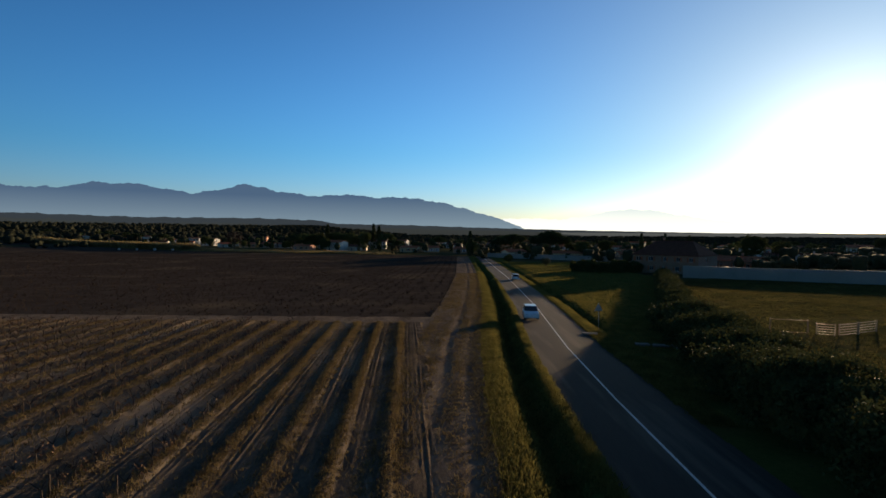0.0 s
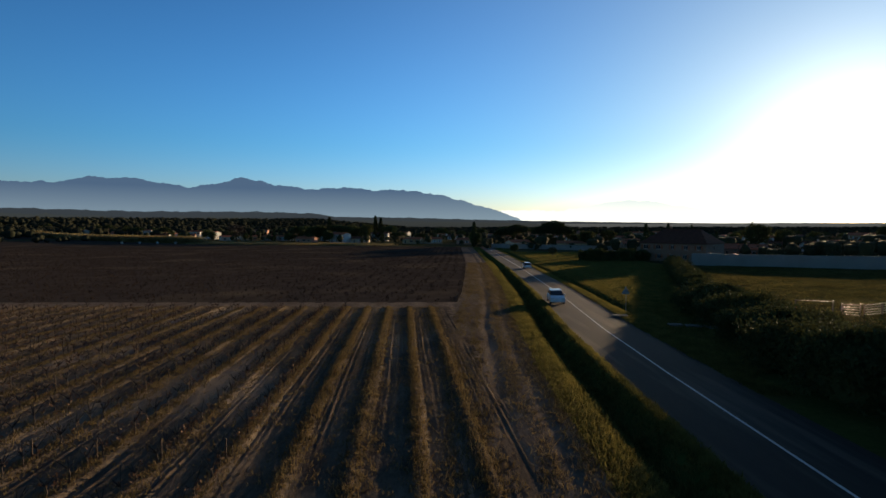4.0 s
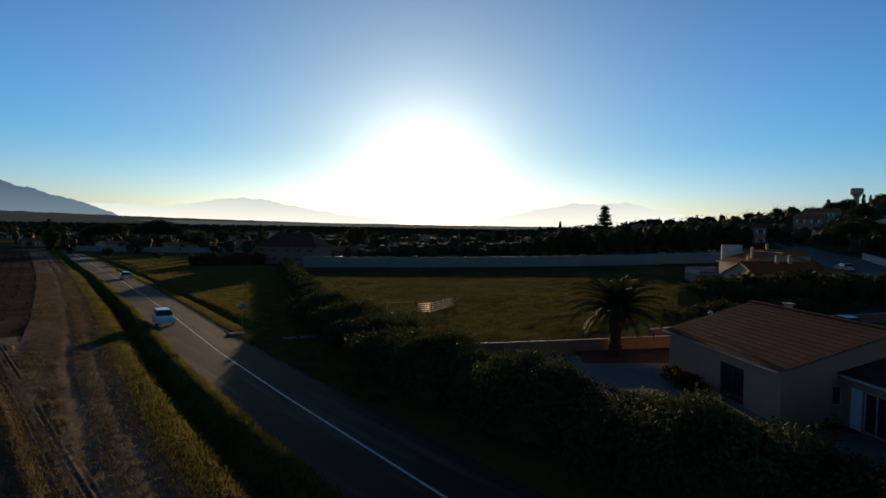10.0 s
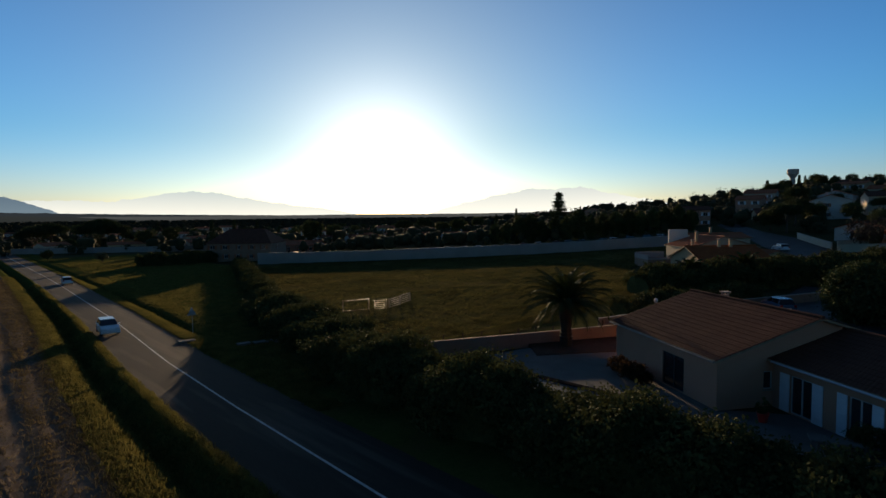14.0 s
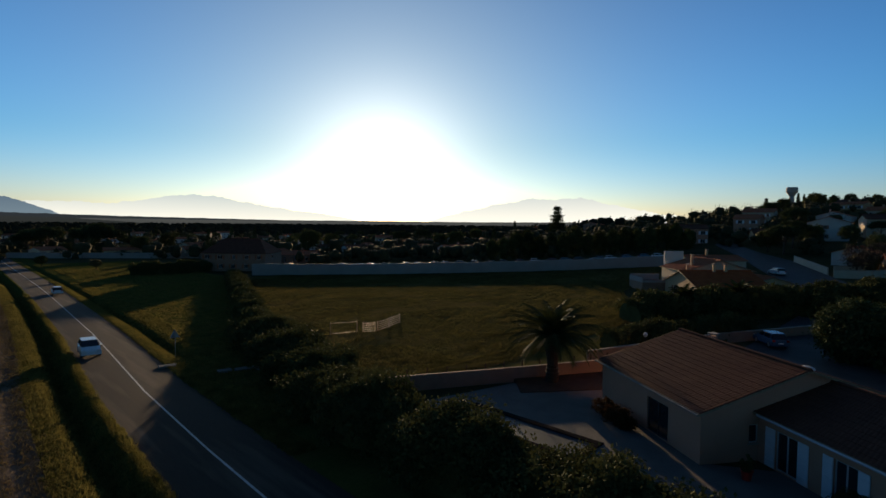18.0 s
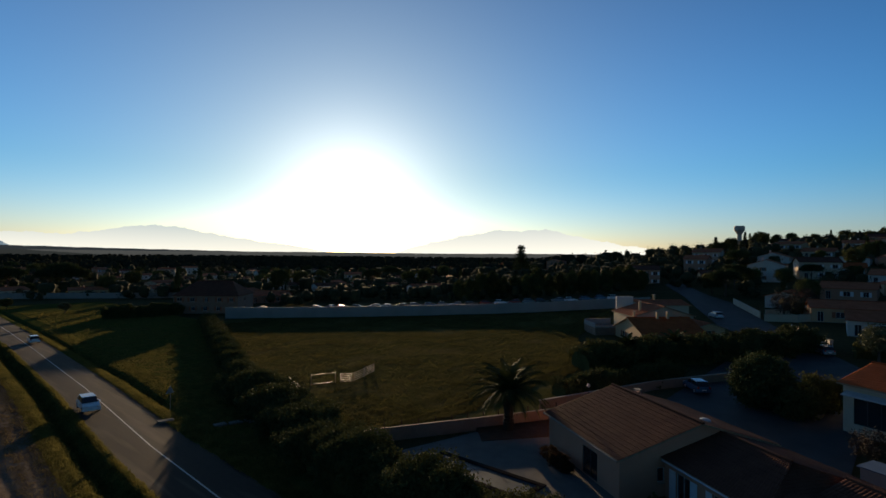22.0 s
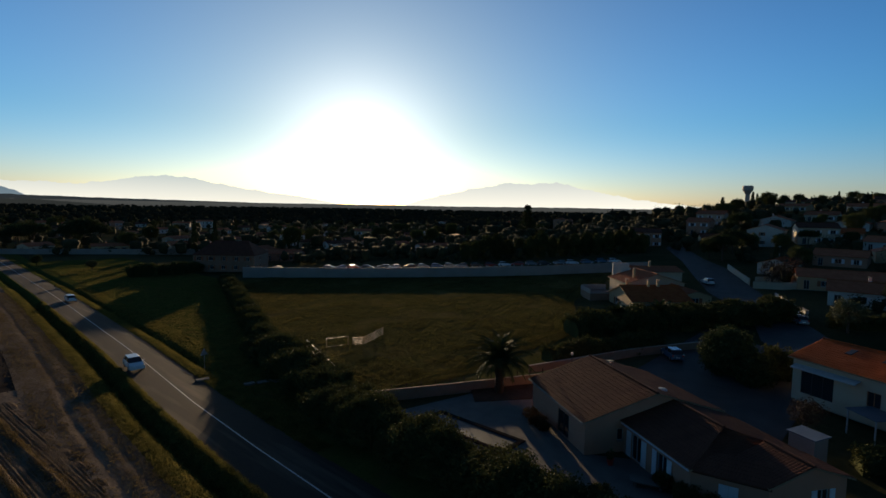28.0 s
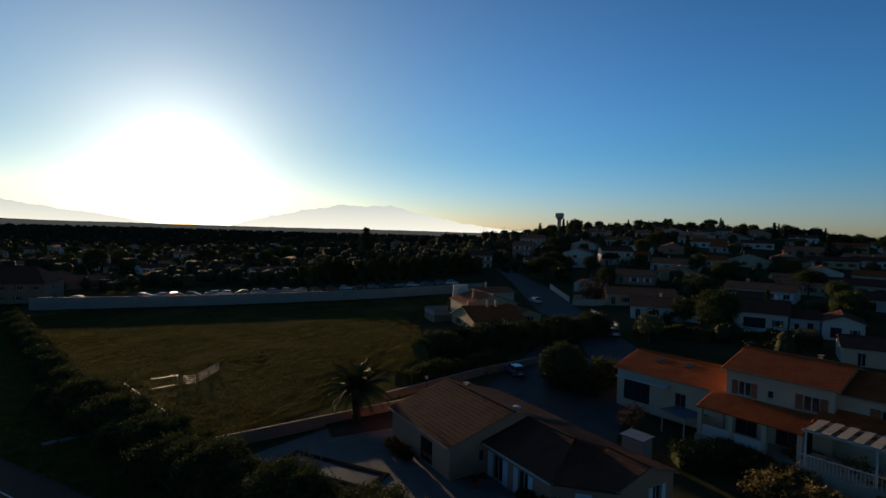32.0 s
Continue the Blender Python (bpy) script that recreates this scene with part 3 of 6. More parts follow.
ROW_SLOPE, ROW_STEP, ROW_0 = -0.068, 2.3, -5.0


def row_shift(y):
    return ROW_SLOPE * (y - 30.0)


def furrows(X, Y):
    u = (X - row_shift(Y) - ROW_0) / ROW_STEP
    c = u - np.round(u)
    row = np.round(u)
    ridge = 0.085 * np.exp(-((c - 0.04 * np.sin(Y * 0.35 + 2 * row)) / 0.085) ** 2) * (1 + rough(X, Y, 0.7, 4.0, 3.0))
    # wheel ruts: one to three thin grooves between the rows, different from row to row
    side = np.where(np.sin(row * 2.7) > 0, 1.0, -1.0)
    ruts = 0.0
    for o, a in ((0.13, 0.02), (0.24, 0.045), (0.36, 0.04), (0.45, 0.02), (-0.20, 0.03 - 0.015 * side), (-0.30, 0.04 + 0.02 * side), (-0.42, 0.03)):
        ruts = ruts - a * np.exp(-((c * side - o - 0.02 * np.sin(Y * 0.21 + row)) / 0.035) ** 2) + 0.6 * a * np.exp(-((c * side - o - 0.075) / 0.03) ** 2)
    ruts = ruts * 0.8 * np.clip(1 + rough(X, Y, 0.9, 8.0, 5.0), 0.1, 2)
    # the worked soil thins out towards the track
    rim = np.clip((row_shift(Y) - 0.1 - X) / 0.9 + rough(X, Y, 0.4, 1.5, 8.0), 0, 1)
    return (0.16 + ridge + ruts) * rim + rough(X, Y, 0.022, 0.5) + rough(X, Y, 0.03, 7.0, 1.0)


fy = lines((-60, 58.5, 0.7))
tagged(sheet("vineyard", np.concatenate([np.arange(-75, -34, 0.12), np.arange(-34, 0.0, 0.065)]), fy, M["soil"], 0.0, row_shift, furrows), "bare winter vineyard soil with ruts and ridges", "field", kind="structure")
tagged(sheet("field_path", np.arange(-130, 3.0, 0.8), lines((58.0, 63.0, 0.5)), M["track"], 0.05, None, lambda X, Y: rough(X, Y, 0.02, 1.5) + 0.03), "pale earth path across the fields", "path", kind="structure")


def field_edge(y):
    """The far field's road-side edge, which bends away to the west past the last rows."""
    return np.where(y < 292, road_x(y) - 13.4, np.interp(y, [292, 300, 339, 560], [7.0, -42.0, -164.0, -461.0]))


tagged(between("dark_field", lambda y: -180.0 - 1.1 * (y - 62), field_edge, lines((62.5, 300, 1.2), (300, 558, 4)), 200, M["dark_soil"], 0.06,
               lambda X, Y: 0.04 * np.sin((X + 0.05 * Y) * 6.283 / 2.2) * (X > -90) + rough(X, Y, 0.03, 0.8)), "dark brown vineyard soil beyond the path", "field", kind="structure")
tagged(between("dirt_track", lambda y: np.where(y < 60, -4.0 + 0.0 * y, road_x(y) - 13.6), lambda y: road_x(y) - 7.4, lines((-110, 200, 0.7), (200, 285, 3)), 40, M["track"], 0.06,
               lambda X, Y: 0.05 - 0.07 * np.exp(-((X - road_x(Y) + 8.3 - 0.15 * np.sin(Y * 0.3)) / 0.35) ** 2) - 0.07 * np.exp(-((X - road_x(Y) + 10.1 - 0.2 * np.sin(Y * 0.23)) / 0.35) ** 2) + rough(X, Y, 0.018, 0.5) + rough(X, Y, 0.03, 3.5, 2.0)),
       "rutted pale dirt track beside the road", "path", kind="structure")


def hedge_x(y):
    return 18.0 + (np.asarray(y, float) - 36.0) * 0.385


tagged(between("lawn", lambda y: road_x(y) + 8.8, lambda y: np.where(y < 140, hedge_x(y) + 0.5, 58.0 + 0 * y), lines((40, 232, 2)), 24, M["grass_ground"], 0.04,
               lambda X, Y: rough(X, Y, 0.06, 4.0)), "rough green grass between the road and the hedge", "grass", kind="structure")


def wall_x(y):
    return 100.5 - (np.asarray(y, float) - 95.7) * 0.79


tagged(between("meadow", lambda y: np.where(y < 32.5, 24.3 + (31.9 - y) * 1.86, hedge_x(y) + 0.4), lambda y: np.minimum(wall_x(y), np.interp(y, [22, 30, 45, 60], [47, 64, 90, 160])), lines((22, 136, 1.2)), 90, M["dry_grass"], 0.05,
               lambda X, Y: rough(X, Y, 0.02, 1.2) + rough(X, Y, 0.05, 9.0, 4.0)), "dry winter meadow with tufts of grass", "meadow", kind="structure")

# ---- distant mountains and hills ----


def ridge_line(name, dist, crest, material, label, foot=-60.0, jag=0.12, seed=0.0, step=0.1):
    """A far range: its crest given by a few summits and saddles (bearing, elevation), worn by noise."""
    az = np.arange(crest[0][0], crest[-1][0] + step, step)
    el = np.interp(az, [c[0] for c in crest], [c[1] for c in crest])
    soft = np.array([1, 2, 3, 2, 1.0]) / 9
    el = np.convolve(np.pad(el, 2, mode="edge"), soft, "valid")
    for k in range(6):
        f = 0.8 * 1.7 ** k
        el = el + jag / (1 + 0.5 * k) * (0.64 - np.abs(np.sin(az * f * 1.3 + seed + k * 1.7 + 0.6 * np.sin(az * f * 0.37 + k)))) * np.clip(el, 0.05, 1.4)
    top = np.tan(np.radians(el)) * dist + EYE
    mb = MB()
    vs, fs = [], []
    for a, z in zip(np.radians(az), top):
        for r, zz in ((dist, foot), (dist, z), (dist * 1.12, foot)):
            vs.append((r * math.sin(a), r * math.cos(a), zz))
    for i in range(len(az) - 1):
        k = 3 * i
        fs += [(k, k + 1, k + 4, k + 3), (k + 1, k + 2, k + 5, k + 4)]
    mb.add(vs, fs)
    return tagged(part(name, mb, material), label, "mountains", kind="structure")


# aerial haze is painted into these emissive colours; the ranges take no light
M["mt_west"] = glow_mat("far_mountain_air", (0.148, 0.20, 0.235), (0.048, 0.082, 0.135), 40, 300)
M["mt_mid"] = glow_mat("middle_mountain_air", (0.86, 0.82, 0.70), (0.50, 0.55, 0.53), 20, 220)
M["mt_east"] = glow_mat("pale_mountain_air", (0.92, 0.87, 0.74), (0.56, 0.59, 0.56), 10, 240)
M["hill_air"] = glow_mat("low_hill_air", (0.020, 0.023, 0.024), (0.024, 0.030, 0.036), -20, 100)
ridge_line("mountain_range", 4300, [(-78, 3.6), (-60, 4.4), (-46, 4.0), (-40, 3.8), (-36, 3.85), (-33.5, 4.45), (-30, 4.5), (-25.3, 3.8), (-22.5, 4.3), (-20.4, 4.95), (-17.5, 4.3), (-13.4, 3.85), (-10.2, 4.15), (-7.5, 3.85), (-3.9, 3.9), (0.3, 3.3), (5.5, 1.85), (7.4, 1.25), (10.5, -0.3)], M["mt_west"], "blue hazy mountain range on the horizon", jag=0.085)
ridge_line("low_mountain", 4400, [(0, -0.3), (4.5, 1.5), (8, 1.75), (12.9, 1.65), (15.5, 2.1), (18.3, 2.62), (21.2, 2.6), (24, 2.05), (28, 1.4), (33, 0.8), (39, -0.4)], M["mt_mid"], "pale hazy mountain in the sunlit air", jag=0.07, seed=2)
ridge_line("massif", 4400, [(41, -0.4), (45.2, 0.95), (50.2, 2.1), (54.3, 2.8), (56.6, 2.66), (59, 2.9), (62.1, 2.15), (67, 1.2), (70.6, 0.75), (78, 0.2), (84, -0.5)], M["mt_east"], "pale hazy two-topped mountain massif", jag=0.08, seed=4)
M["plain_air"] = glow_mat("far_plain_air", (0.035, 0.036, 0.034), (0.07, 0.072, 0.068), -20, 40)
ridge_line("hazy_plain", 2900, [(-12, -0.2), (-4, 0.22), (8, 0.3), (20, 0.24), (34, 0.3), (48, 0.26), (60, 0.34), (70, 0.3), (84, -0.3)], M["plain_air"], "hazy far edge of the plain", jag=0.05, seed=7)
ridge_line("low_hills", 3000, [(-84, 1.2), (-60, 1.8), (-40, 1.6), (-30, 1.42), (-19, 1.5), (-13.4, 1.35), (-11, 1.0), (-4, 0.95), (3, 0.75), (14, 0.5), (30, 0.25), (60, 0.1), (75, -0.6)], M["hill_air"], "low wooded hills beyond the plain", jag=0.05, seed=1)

# emissive as well, with a dim haze colour painted in
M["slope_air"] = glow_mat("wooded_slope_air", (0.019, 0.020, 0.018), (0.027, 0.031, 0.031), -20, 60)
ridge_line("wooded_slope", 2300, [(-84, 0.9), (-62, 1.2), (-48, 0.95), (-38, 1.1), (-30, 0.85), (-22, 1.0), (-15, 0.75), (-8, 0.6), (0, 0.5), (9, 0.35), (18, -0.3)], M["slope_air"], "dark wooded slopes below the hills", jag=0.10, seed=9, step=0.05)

# ---- trees and hedges ----


def crown_mesh(name, material, seed, kind, h, r, n_clump, per, leaf):
    rng = np.random.default_rng(seed)

    def ball(rg, n):
        d = rg.normal(size=(n, 3))
        d /= np.linalg.norm(d, axis=1)[:, None]
        return d * (rg.uniform(0.25, 1, (n, 1)) ** 0.45)

    if kind == "round":
        def shape(rg, n):
            p = ball(rg, n)
            p *= 1 + 0.22 * np.sin(p[:, :1] * 5 + seed) * np.cos(p[:, 1:2] * 4.3 + seed)
            return p * [r, r, h * 0.36] + [0, 0, h * 0.62]
    elif kind == "umbrella":
        def shape(rg, n):
            p = ball(rg, n)
            p[:, 2] = np.abs(p[:, 2]) * 0.9 - 0.15
            return p * [r, r, h * 0.30] + [0, 0, h * 0.70]
    elif kind == "cypress":
        def shape(rg, n):
            z = rg.uniform(0.04, 1, n)
            rad = r * np.sqrt(np.clip(np.minimum(z * 6, 1) * (1.02 - z) * 1.25, 0, 1)) * rg.uniform(0.5, 1, n)
            a = rg.uniform(0, 6.283, n)
            return np.stack([rad * np.cos(a), rad * np.sin(a), z * h], 1)
    elif kind == "cedar":
        def shape(rg, n):
            tier = rg.integers(0, 8, n) / 8 + rg.normal(size=n) * 0.012
            rad = r * (1.02 - tier) * rg.uniform(0.15, 1, n)
            a = rg.uniform(0, 6.283, n)
            return np.stack([rad * np.cos(a), rad * np.sin(a), h * (0.18 + 0.82 * tier) - rad * 0.10], 1)
    else:
        def shape(rg, n):
            p = ball(rg, n)
            return p * [r, r, h * 0.5] + [0, 0, h * 0.5]
    pts = clumps(rng, n_clump, per, shape, [r * 0.11, r * 0.11, r * 0.08])
    pts[:, 2] = np.maximum(pts[:, 2], 0.05)
    v, f = leaves(pts, leaf, rng)
    return np_mesh(name, v, f, material)


def trunk_mb(h, r, seed, limbs=5, top=0.8):
    rng = random.Random(seed)
    mb = MB()
    bend = [(rng.uniform(-1, 1) * 0.03 * h, rng.uniform(-1, 1) * 0.03 * h) for _ in range(4)]
    mb.tube([(0, 0, -0.3)] + [(bend[i][0] * i / 3, bend[i][1] * i / 3, h * top * (i + 1) / 4) for i in range(4)], [r * 1.35, r, r * 0.8, r * 0.6, r * 0.25], 8)
    for k in range(limbs):
        a, z = 6.283 * (k + rng.random() * 0.6) / max(limbs, 1), h * rng.uniform(0.3, 0.55)
        ln = h * rng.uniform(0.2, 0.32)
        mb.tube([(0, 0, z), (math.cos(a) * ln * 0.5, math.sin(a) * ln * 0.5, z + ln * 0.5), (math.cos(a) * ln, math.sin(a) * ln, z + ln * 0.8)], [r * 0.5, r * 0.32, r * 0.1], 6)
    return mb


TREE_KIT = {}


def tree(kind, x, y, s=1.0, label="", group="", z=None, rot=None):
    """A tree from one of a few grown kinds, copied with its own turn and size."""
    if kind not in TREE_KIT:
        TREE_KIT[kind] = make_tree(kind)
    src, count = TREE_KIT[kind]
    zz = ground_z(x, y) - 0.1 if z is None else z
    a = (count * 77 + 13) % 360 if rot is None else rot
    m = pose(x, y, zz, 0, 0, a) @ Matrix.Diagonal((s, s, s * (0.92 + 0.04 * (count % 5)), 1))
    if count == 0:
        src.matrix_basis = m
        src["base"] = 1
        ob = src
    else:
        ob = copy_thing(src, m @ Matrix.Diagonal((1 / src.scale[0], 1 / src.scale[1], 1 / src.scale[2], 1)))
    TREE_KIT[kind][1] += 1
    if label:
        tagged(ob, label)
    if group:
        tagged(ob, group=group)
    return ob


def make_tree(kind):
    spec = {
        "round_a": ("broadleaf_tree", "dark evergreen tree with a rounded crown", "leaf", "round", 7.0, 2.9, 260, 26, 0.17, 5, 0.18),
        "round_b": ("broadleaf_tree", "dark leafy tree with a broad uneven crown", "leaf", "round", 9.0, 3.6, 300, 26, 0.20, 5, 0.24),
        "olive": ("olive_tree", "small grey-green olive tree", "olive", "round", 4.5, 2.0, 160, 26, 0.12, 4, 0.16),
        "pine": ("umbrella_pine", "umbrella pine with a flat dark crown", "pine", "umbrella", 10.0, 5.0, 330, 26, 0.20, 7, 0.26),
        "cypress": ("cypress", "slim dark column-shaped cypress", "pine", "cypress", 12.0, 1.5, 300, 22, 0.16, 0, 0.2),
        "cedar": ("cedar", "tall dark cedar with tiered branches", "pine", "cedar", 15.0, 4.4, 330, 24, 0.22, 8, 0.3),
        "clipped": ("clipped_tree", "clipped dark upright tree in a row", "leaf", "bush", 6.4, 1.75, 260, 28, 0.17, 4, 0.18),
        "dome": ("evergreen_tree", "large round dark evergreen tree clothed to the ground", "pine", "bush", 6.4, 3.1, 620, 30, 0.15, 5, 0.22),
        "shrub": ("shrub", "dense dark garden shrub", "hedge", "bush", 2.4, 1.5, 170, 26, 0.11, 3, 0.08),
        "bush_red": ("flowering_bush", "low rounded dark reddish bush", "red_leaf", "bush", 1.2, 0.9, 110, 24, 0.07, 3, 0.04),
        "bush_ochre": ("winter_bush", "bush with ochre winter leaves", "ochre_leaf", "bush", 1.2, 0.9, 110, 24, 0.07, 3, 0.04),
        "bare": ("bare_tree", "leafless winter tree of fine twigs", "twig", "round", 7.0, 3.0, 160, 14, 0.16, 9, 0.2),
    }[kind]
    name, label, material, shape, h, r, nc, per, leaf, limbs, tr = spec
    e = thing(name, Matrix(), label, "tree" if "shrub" not in kind and "bush" not in kind else "shrub")
    part("trunk", trunk_mb(h, tr, len(kind) * 7 + int(h), limbs, 0.95 if shape in ("cypress", "cedar") else 0.75), M["bark"], e, smooth=True)
    part("crown", crown_mesh("crown", M[material], int(h * 10) + len(kind), shape, h, r, nc, per, leaf), None, e)
    return [e, 0]


def hedge(name, path, width, height, n, leaf, label, material="hedge", seed=1, lump=0.5):
    """A thick uneven hedge along a path of points."""
    rng = np.random.default_rng(seed)
    P = np.array(path, float)
    seg = np.linalg.norm(np.diff(P, axis=0), axis=1)
    cum = np.concatenate([[0], np.cumsum(seg)])
    s = rng.uniform(0, cum[-1], n // 24)
    cx, cy = np.interp(s, cum, P[:, 0]), np.interp(s, cum, P[:, 1])
    k = np.clip(np.searchsorted(cum, s) - 1, 0, len(seg) - 1)
    nx, ny = -(P[k + 1, 1] - P[k, 1]) / seg[k], (P[k + 1, 0] - P[k, 0]) / seg[k]
    wide = width * (1 + 0.25 * np.sin(s * 0.9 + seed) + 0.12 * np.sin(s * 2.3))
    tall = height * (1 + 0.16 * np.sin(s * 0.7 + 2 * seed) + 0.10 * np.sin(s * 1.9 + seed) + 0.06 * np.sin(s * 4.1))
    side = rng.uniform(-1, 1, len(s))
    up = np.where(rng.random(len(s)) < 0.55, np.sqrt(1 - np.abs(side) ** 3 * 0.75) * rng.uniform(0.82, 1.04, len(s)), rng.uniform(0.05, 1, len(s)))
    side = np.where(up > 0.8, side, np.sign(side) * np.maximum(np.abs(side), rng.uniform(0.55, 1, len(s))))
    c = np.stack([cx + nx * side * wide / 2, cy + ny * side * wide / 2, land(cx, cy) + up * tall], 1)
    p = np.repeat(c, 24, 0) + rng.normal(size=(len(s) * 24, 3)) * [0.24, 0.24, 0.2]
    v, f = leaves(p, leaf, rng)
    ob = thing(name, Matrix(), label, "hedge")
    part("foliage", np_mesh("foliage", v, f, M[material]), None, ob)
    mb = MB()
    st = np.arange(0, cum[-1] + 0.01, 1.0)
    px, py = np.interp(st, cum, P[:, 0]), np.interp(st, cum, P[:, 1])
    ring = []
    for i, q in enumerate(st):
        j = min(max(np.searchsorted(cum, q) - 1, 0), len(seg) - 1)
        ax, ay = -(P[j + 1, 1] - P[j, 1]) / seg[j], (P[j + 1, 0] - P[j, 0]) / seg[j]
        w = width * 0.36 * (1 + 0.25 * math.sin(q * 0.9 + seed))
        hh = height * 0.8 * (1 + 0.16 * math.sin(q * 0.7 + 2 * seed) + 0.10 * math.sin(q * 1.9 + seed))
        g = ground_z(px[i], py[i])
        for a, b in ((-1, -0.2), (-1, 0.6 * hh), (-0.6, hh), (0.6, hh), (1, 0.6 * hh), (1, -0.2)):
            ring.append((px[i] + ax * a * w, py[i] + ay * a * w, g + b))
    fs = [(6 * i + a, 6 * i + a + 1, 6 * i + a + 7, 6 * i + a + 6) for i in range(len(st) - 1) for a in range(5)]
    fs += [tuple(range(6)), tuple(range(6 * len(st) - 6, 6 * len(st)))[::-1]]
    mb.add(ring, fs)
    part("core", mb, M[material], ob)
    return ob


# ---- houses ----


def panel(mb, p0, p1, z0, z1, ops=(), t=0.25):
    """An upright wall from p0 to p1 (outer face to the right-hand side), with openings (from, to, sill, head) that go through."""
    p0, p1 = Vector((*p0, 0)), Vector((*p1, 0))
    d = (p1 - p0)
    ln = d.length
    d.normalize()
    inward = Vector((-d.y, d.x, 0))
    xs = sorted({0.0, ln, *[v for o in ops for v in o[:2]]})
    zs = sorted({z0, z1, *[v for o in ops for v in o[2:4]]})
    m = Matrix(((d.x, inward.x, 0, p0.x), (d.y, inward.y, 0, p0.y), (0, 0, 1, 0), (0, 0, 0, 1)))
    for i in range(len(xs) - 1):
        for j in range(len(zs) - 1):
            cx, cz = (xs[i] + xs[i + 1]) / 2, (zs[j] + zs[j + 1]) / 2
            if any(o[0] < cx < o[1] and o[2] < cz < o[3] for o in ops):
                continue
            mb.box(xs[i], 0, zs[j], xs[i + 1], t, zs[j + 1], m)
    return m


def window(parent, m, o, shutters="", frame_mat="white_plastic", name="window", sill=True, leafs=2, shutter_name="shutter", open_to=0.9):
    """A window or glazed door in the opening o of a wall whose plane is m."""
    x0, x1, z0, z1 = o
    e = new(name)
    e.parent = parent
    e.matrix_basis = m
    f = 0.07
    mb = MB().box(x0, 0.08, z0, x0 + f, 0.16, z1).box(x1 - f, 0.08, z0, x1, 0.16, z1).box(x0 + f, 0.08, z1 - f, x1 - f, 0.16, z1).box(x0 + f, 0.08, z0, x1 - f, 0.16, z0 + f)
    for k in range(1, leafs):
        c = x0 + (x1 - x0) * k / leafs
        mb.box(c - 0.04, 0.08, z0 + f, c + 0.04, 0.16, z1 - f)
    part("frame", mb, M[frame_mat], e)
    part("pane", MB().box(x0 + f, 0.11, z0 + f, x1 - f, 0.125, z1 - f), M["glass"], e)
    if sill:
        part("sill", MB().box(x0 - 0.08, -0.07, z0 - 0.07, x1 + 0.08, 0.08, z0 - 0.003, bev=0.015), M["stone"], e)
    if shutters:
        w = (x1 - x0) / 2 * open_to
        for a, b in ((x0 - w - 0.02, x0 - 0.02), (x1 + 0.02, x1 + w + 0.02)):
            sb = MB().box(a, -0.06, z0, b, -0.015, z1)
            for k in range(3):
                zz = z0 + (z1 - z0) * (k + 0.5) / 3
                sb.box(a + 0.05, -0.085, zz - 0.05, b - 0.05, -0.06, zz + 0.05)
            part(shutter_name, sb, M[shutters], e)
    return e


def roof_plane(mb, a, b, c, d, rib=0.0, t=0.12, boards=None):
    """A roof slope with eave a-b and ridge d-c; rib > 0 gives rows of hollow tiles of that width."""
    a, b, c, d = (Vector(p) for p in (a, b, c, d))
    if not rib:
        mb.slab([a, b, c, d], t)
        return
    n = max(2, int((b - a).length / rib))
    k = 6
    steps = n * k
    rows = max(1, int((d - a).length / 0.45))
    nrm = (b - a).cross(d - a).normalized()
    vs, fs = [], []
    for r in range(rows):
        for e, lift in ((r / rows, 0.018), ((r + 1) / rows, 0.0)):
            lo, hi = a.lerp(d, e), b.lerp(c, e)
            for i in range(steps + 1):
                w = 0.026 * abs(math.sin(math.pi * i / k)) + lift
                vs.append(lo.lerp(hi, i / steps) + nrm * w)
    w = steps + 1
    for r in range(rows):
        o = 2 * r * w
        fs += [(o + i, o + i + 1, o + w + i + 1, o + w + i) for i in range(steps)]
        if r < rows - 1:
            fs += [(o + w + i, o + w + i + 1, o + 2 * w + i + 1, o + 2 * w + i) for i in range(steps)]
    mb.add(vs, fs)
    (boards or mb).slab([a - nrm * 0.01, b - nrm * 0.01, c - nrm * 0.01, d - nrm * 0.01], t)


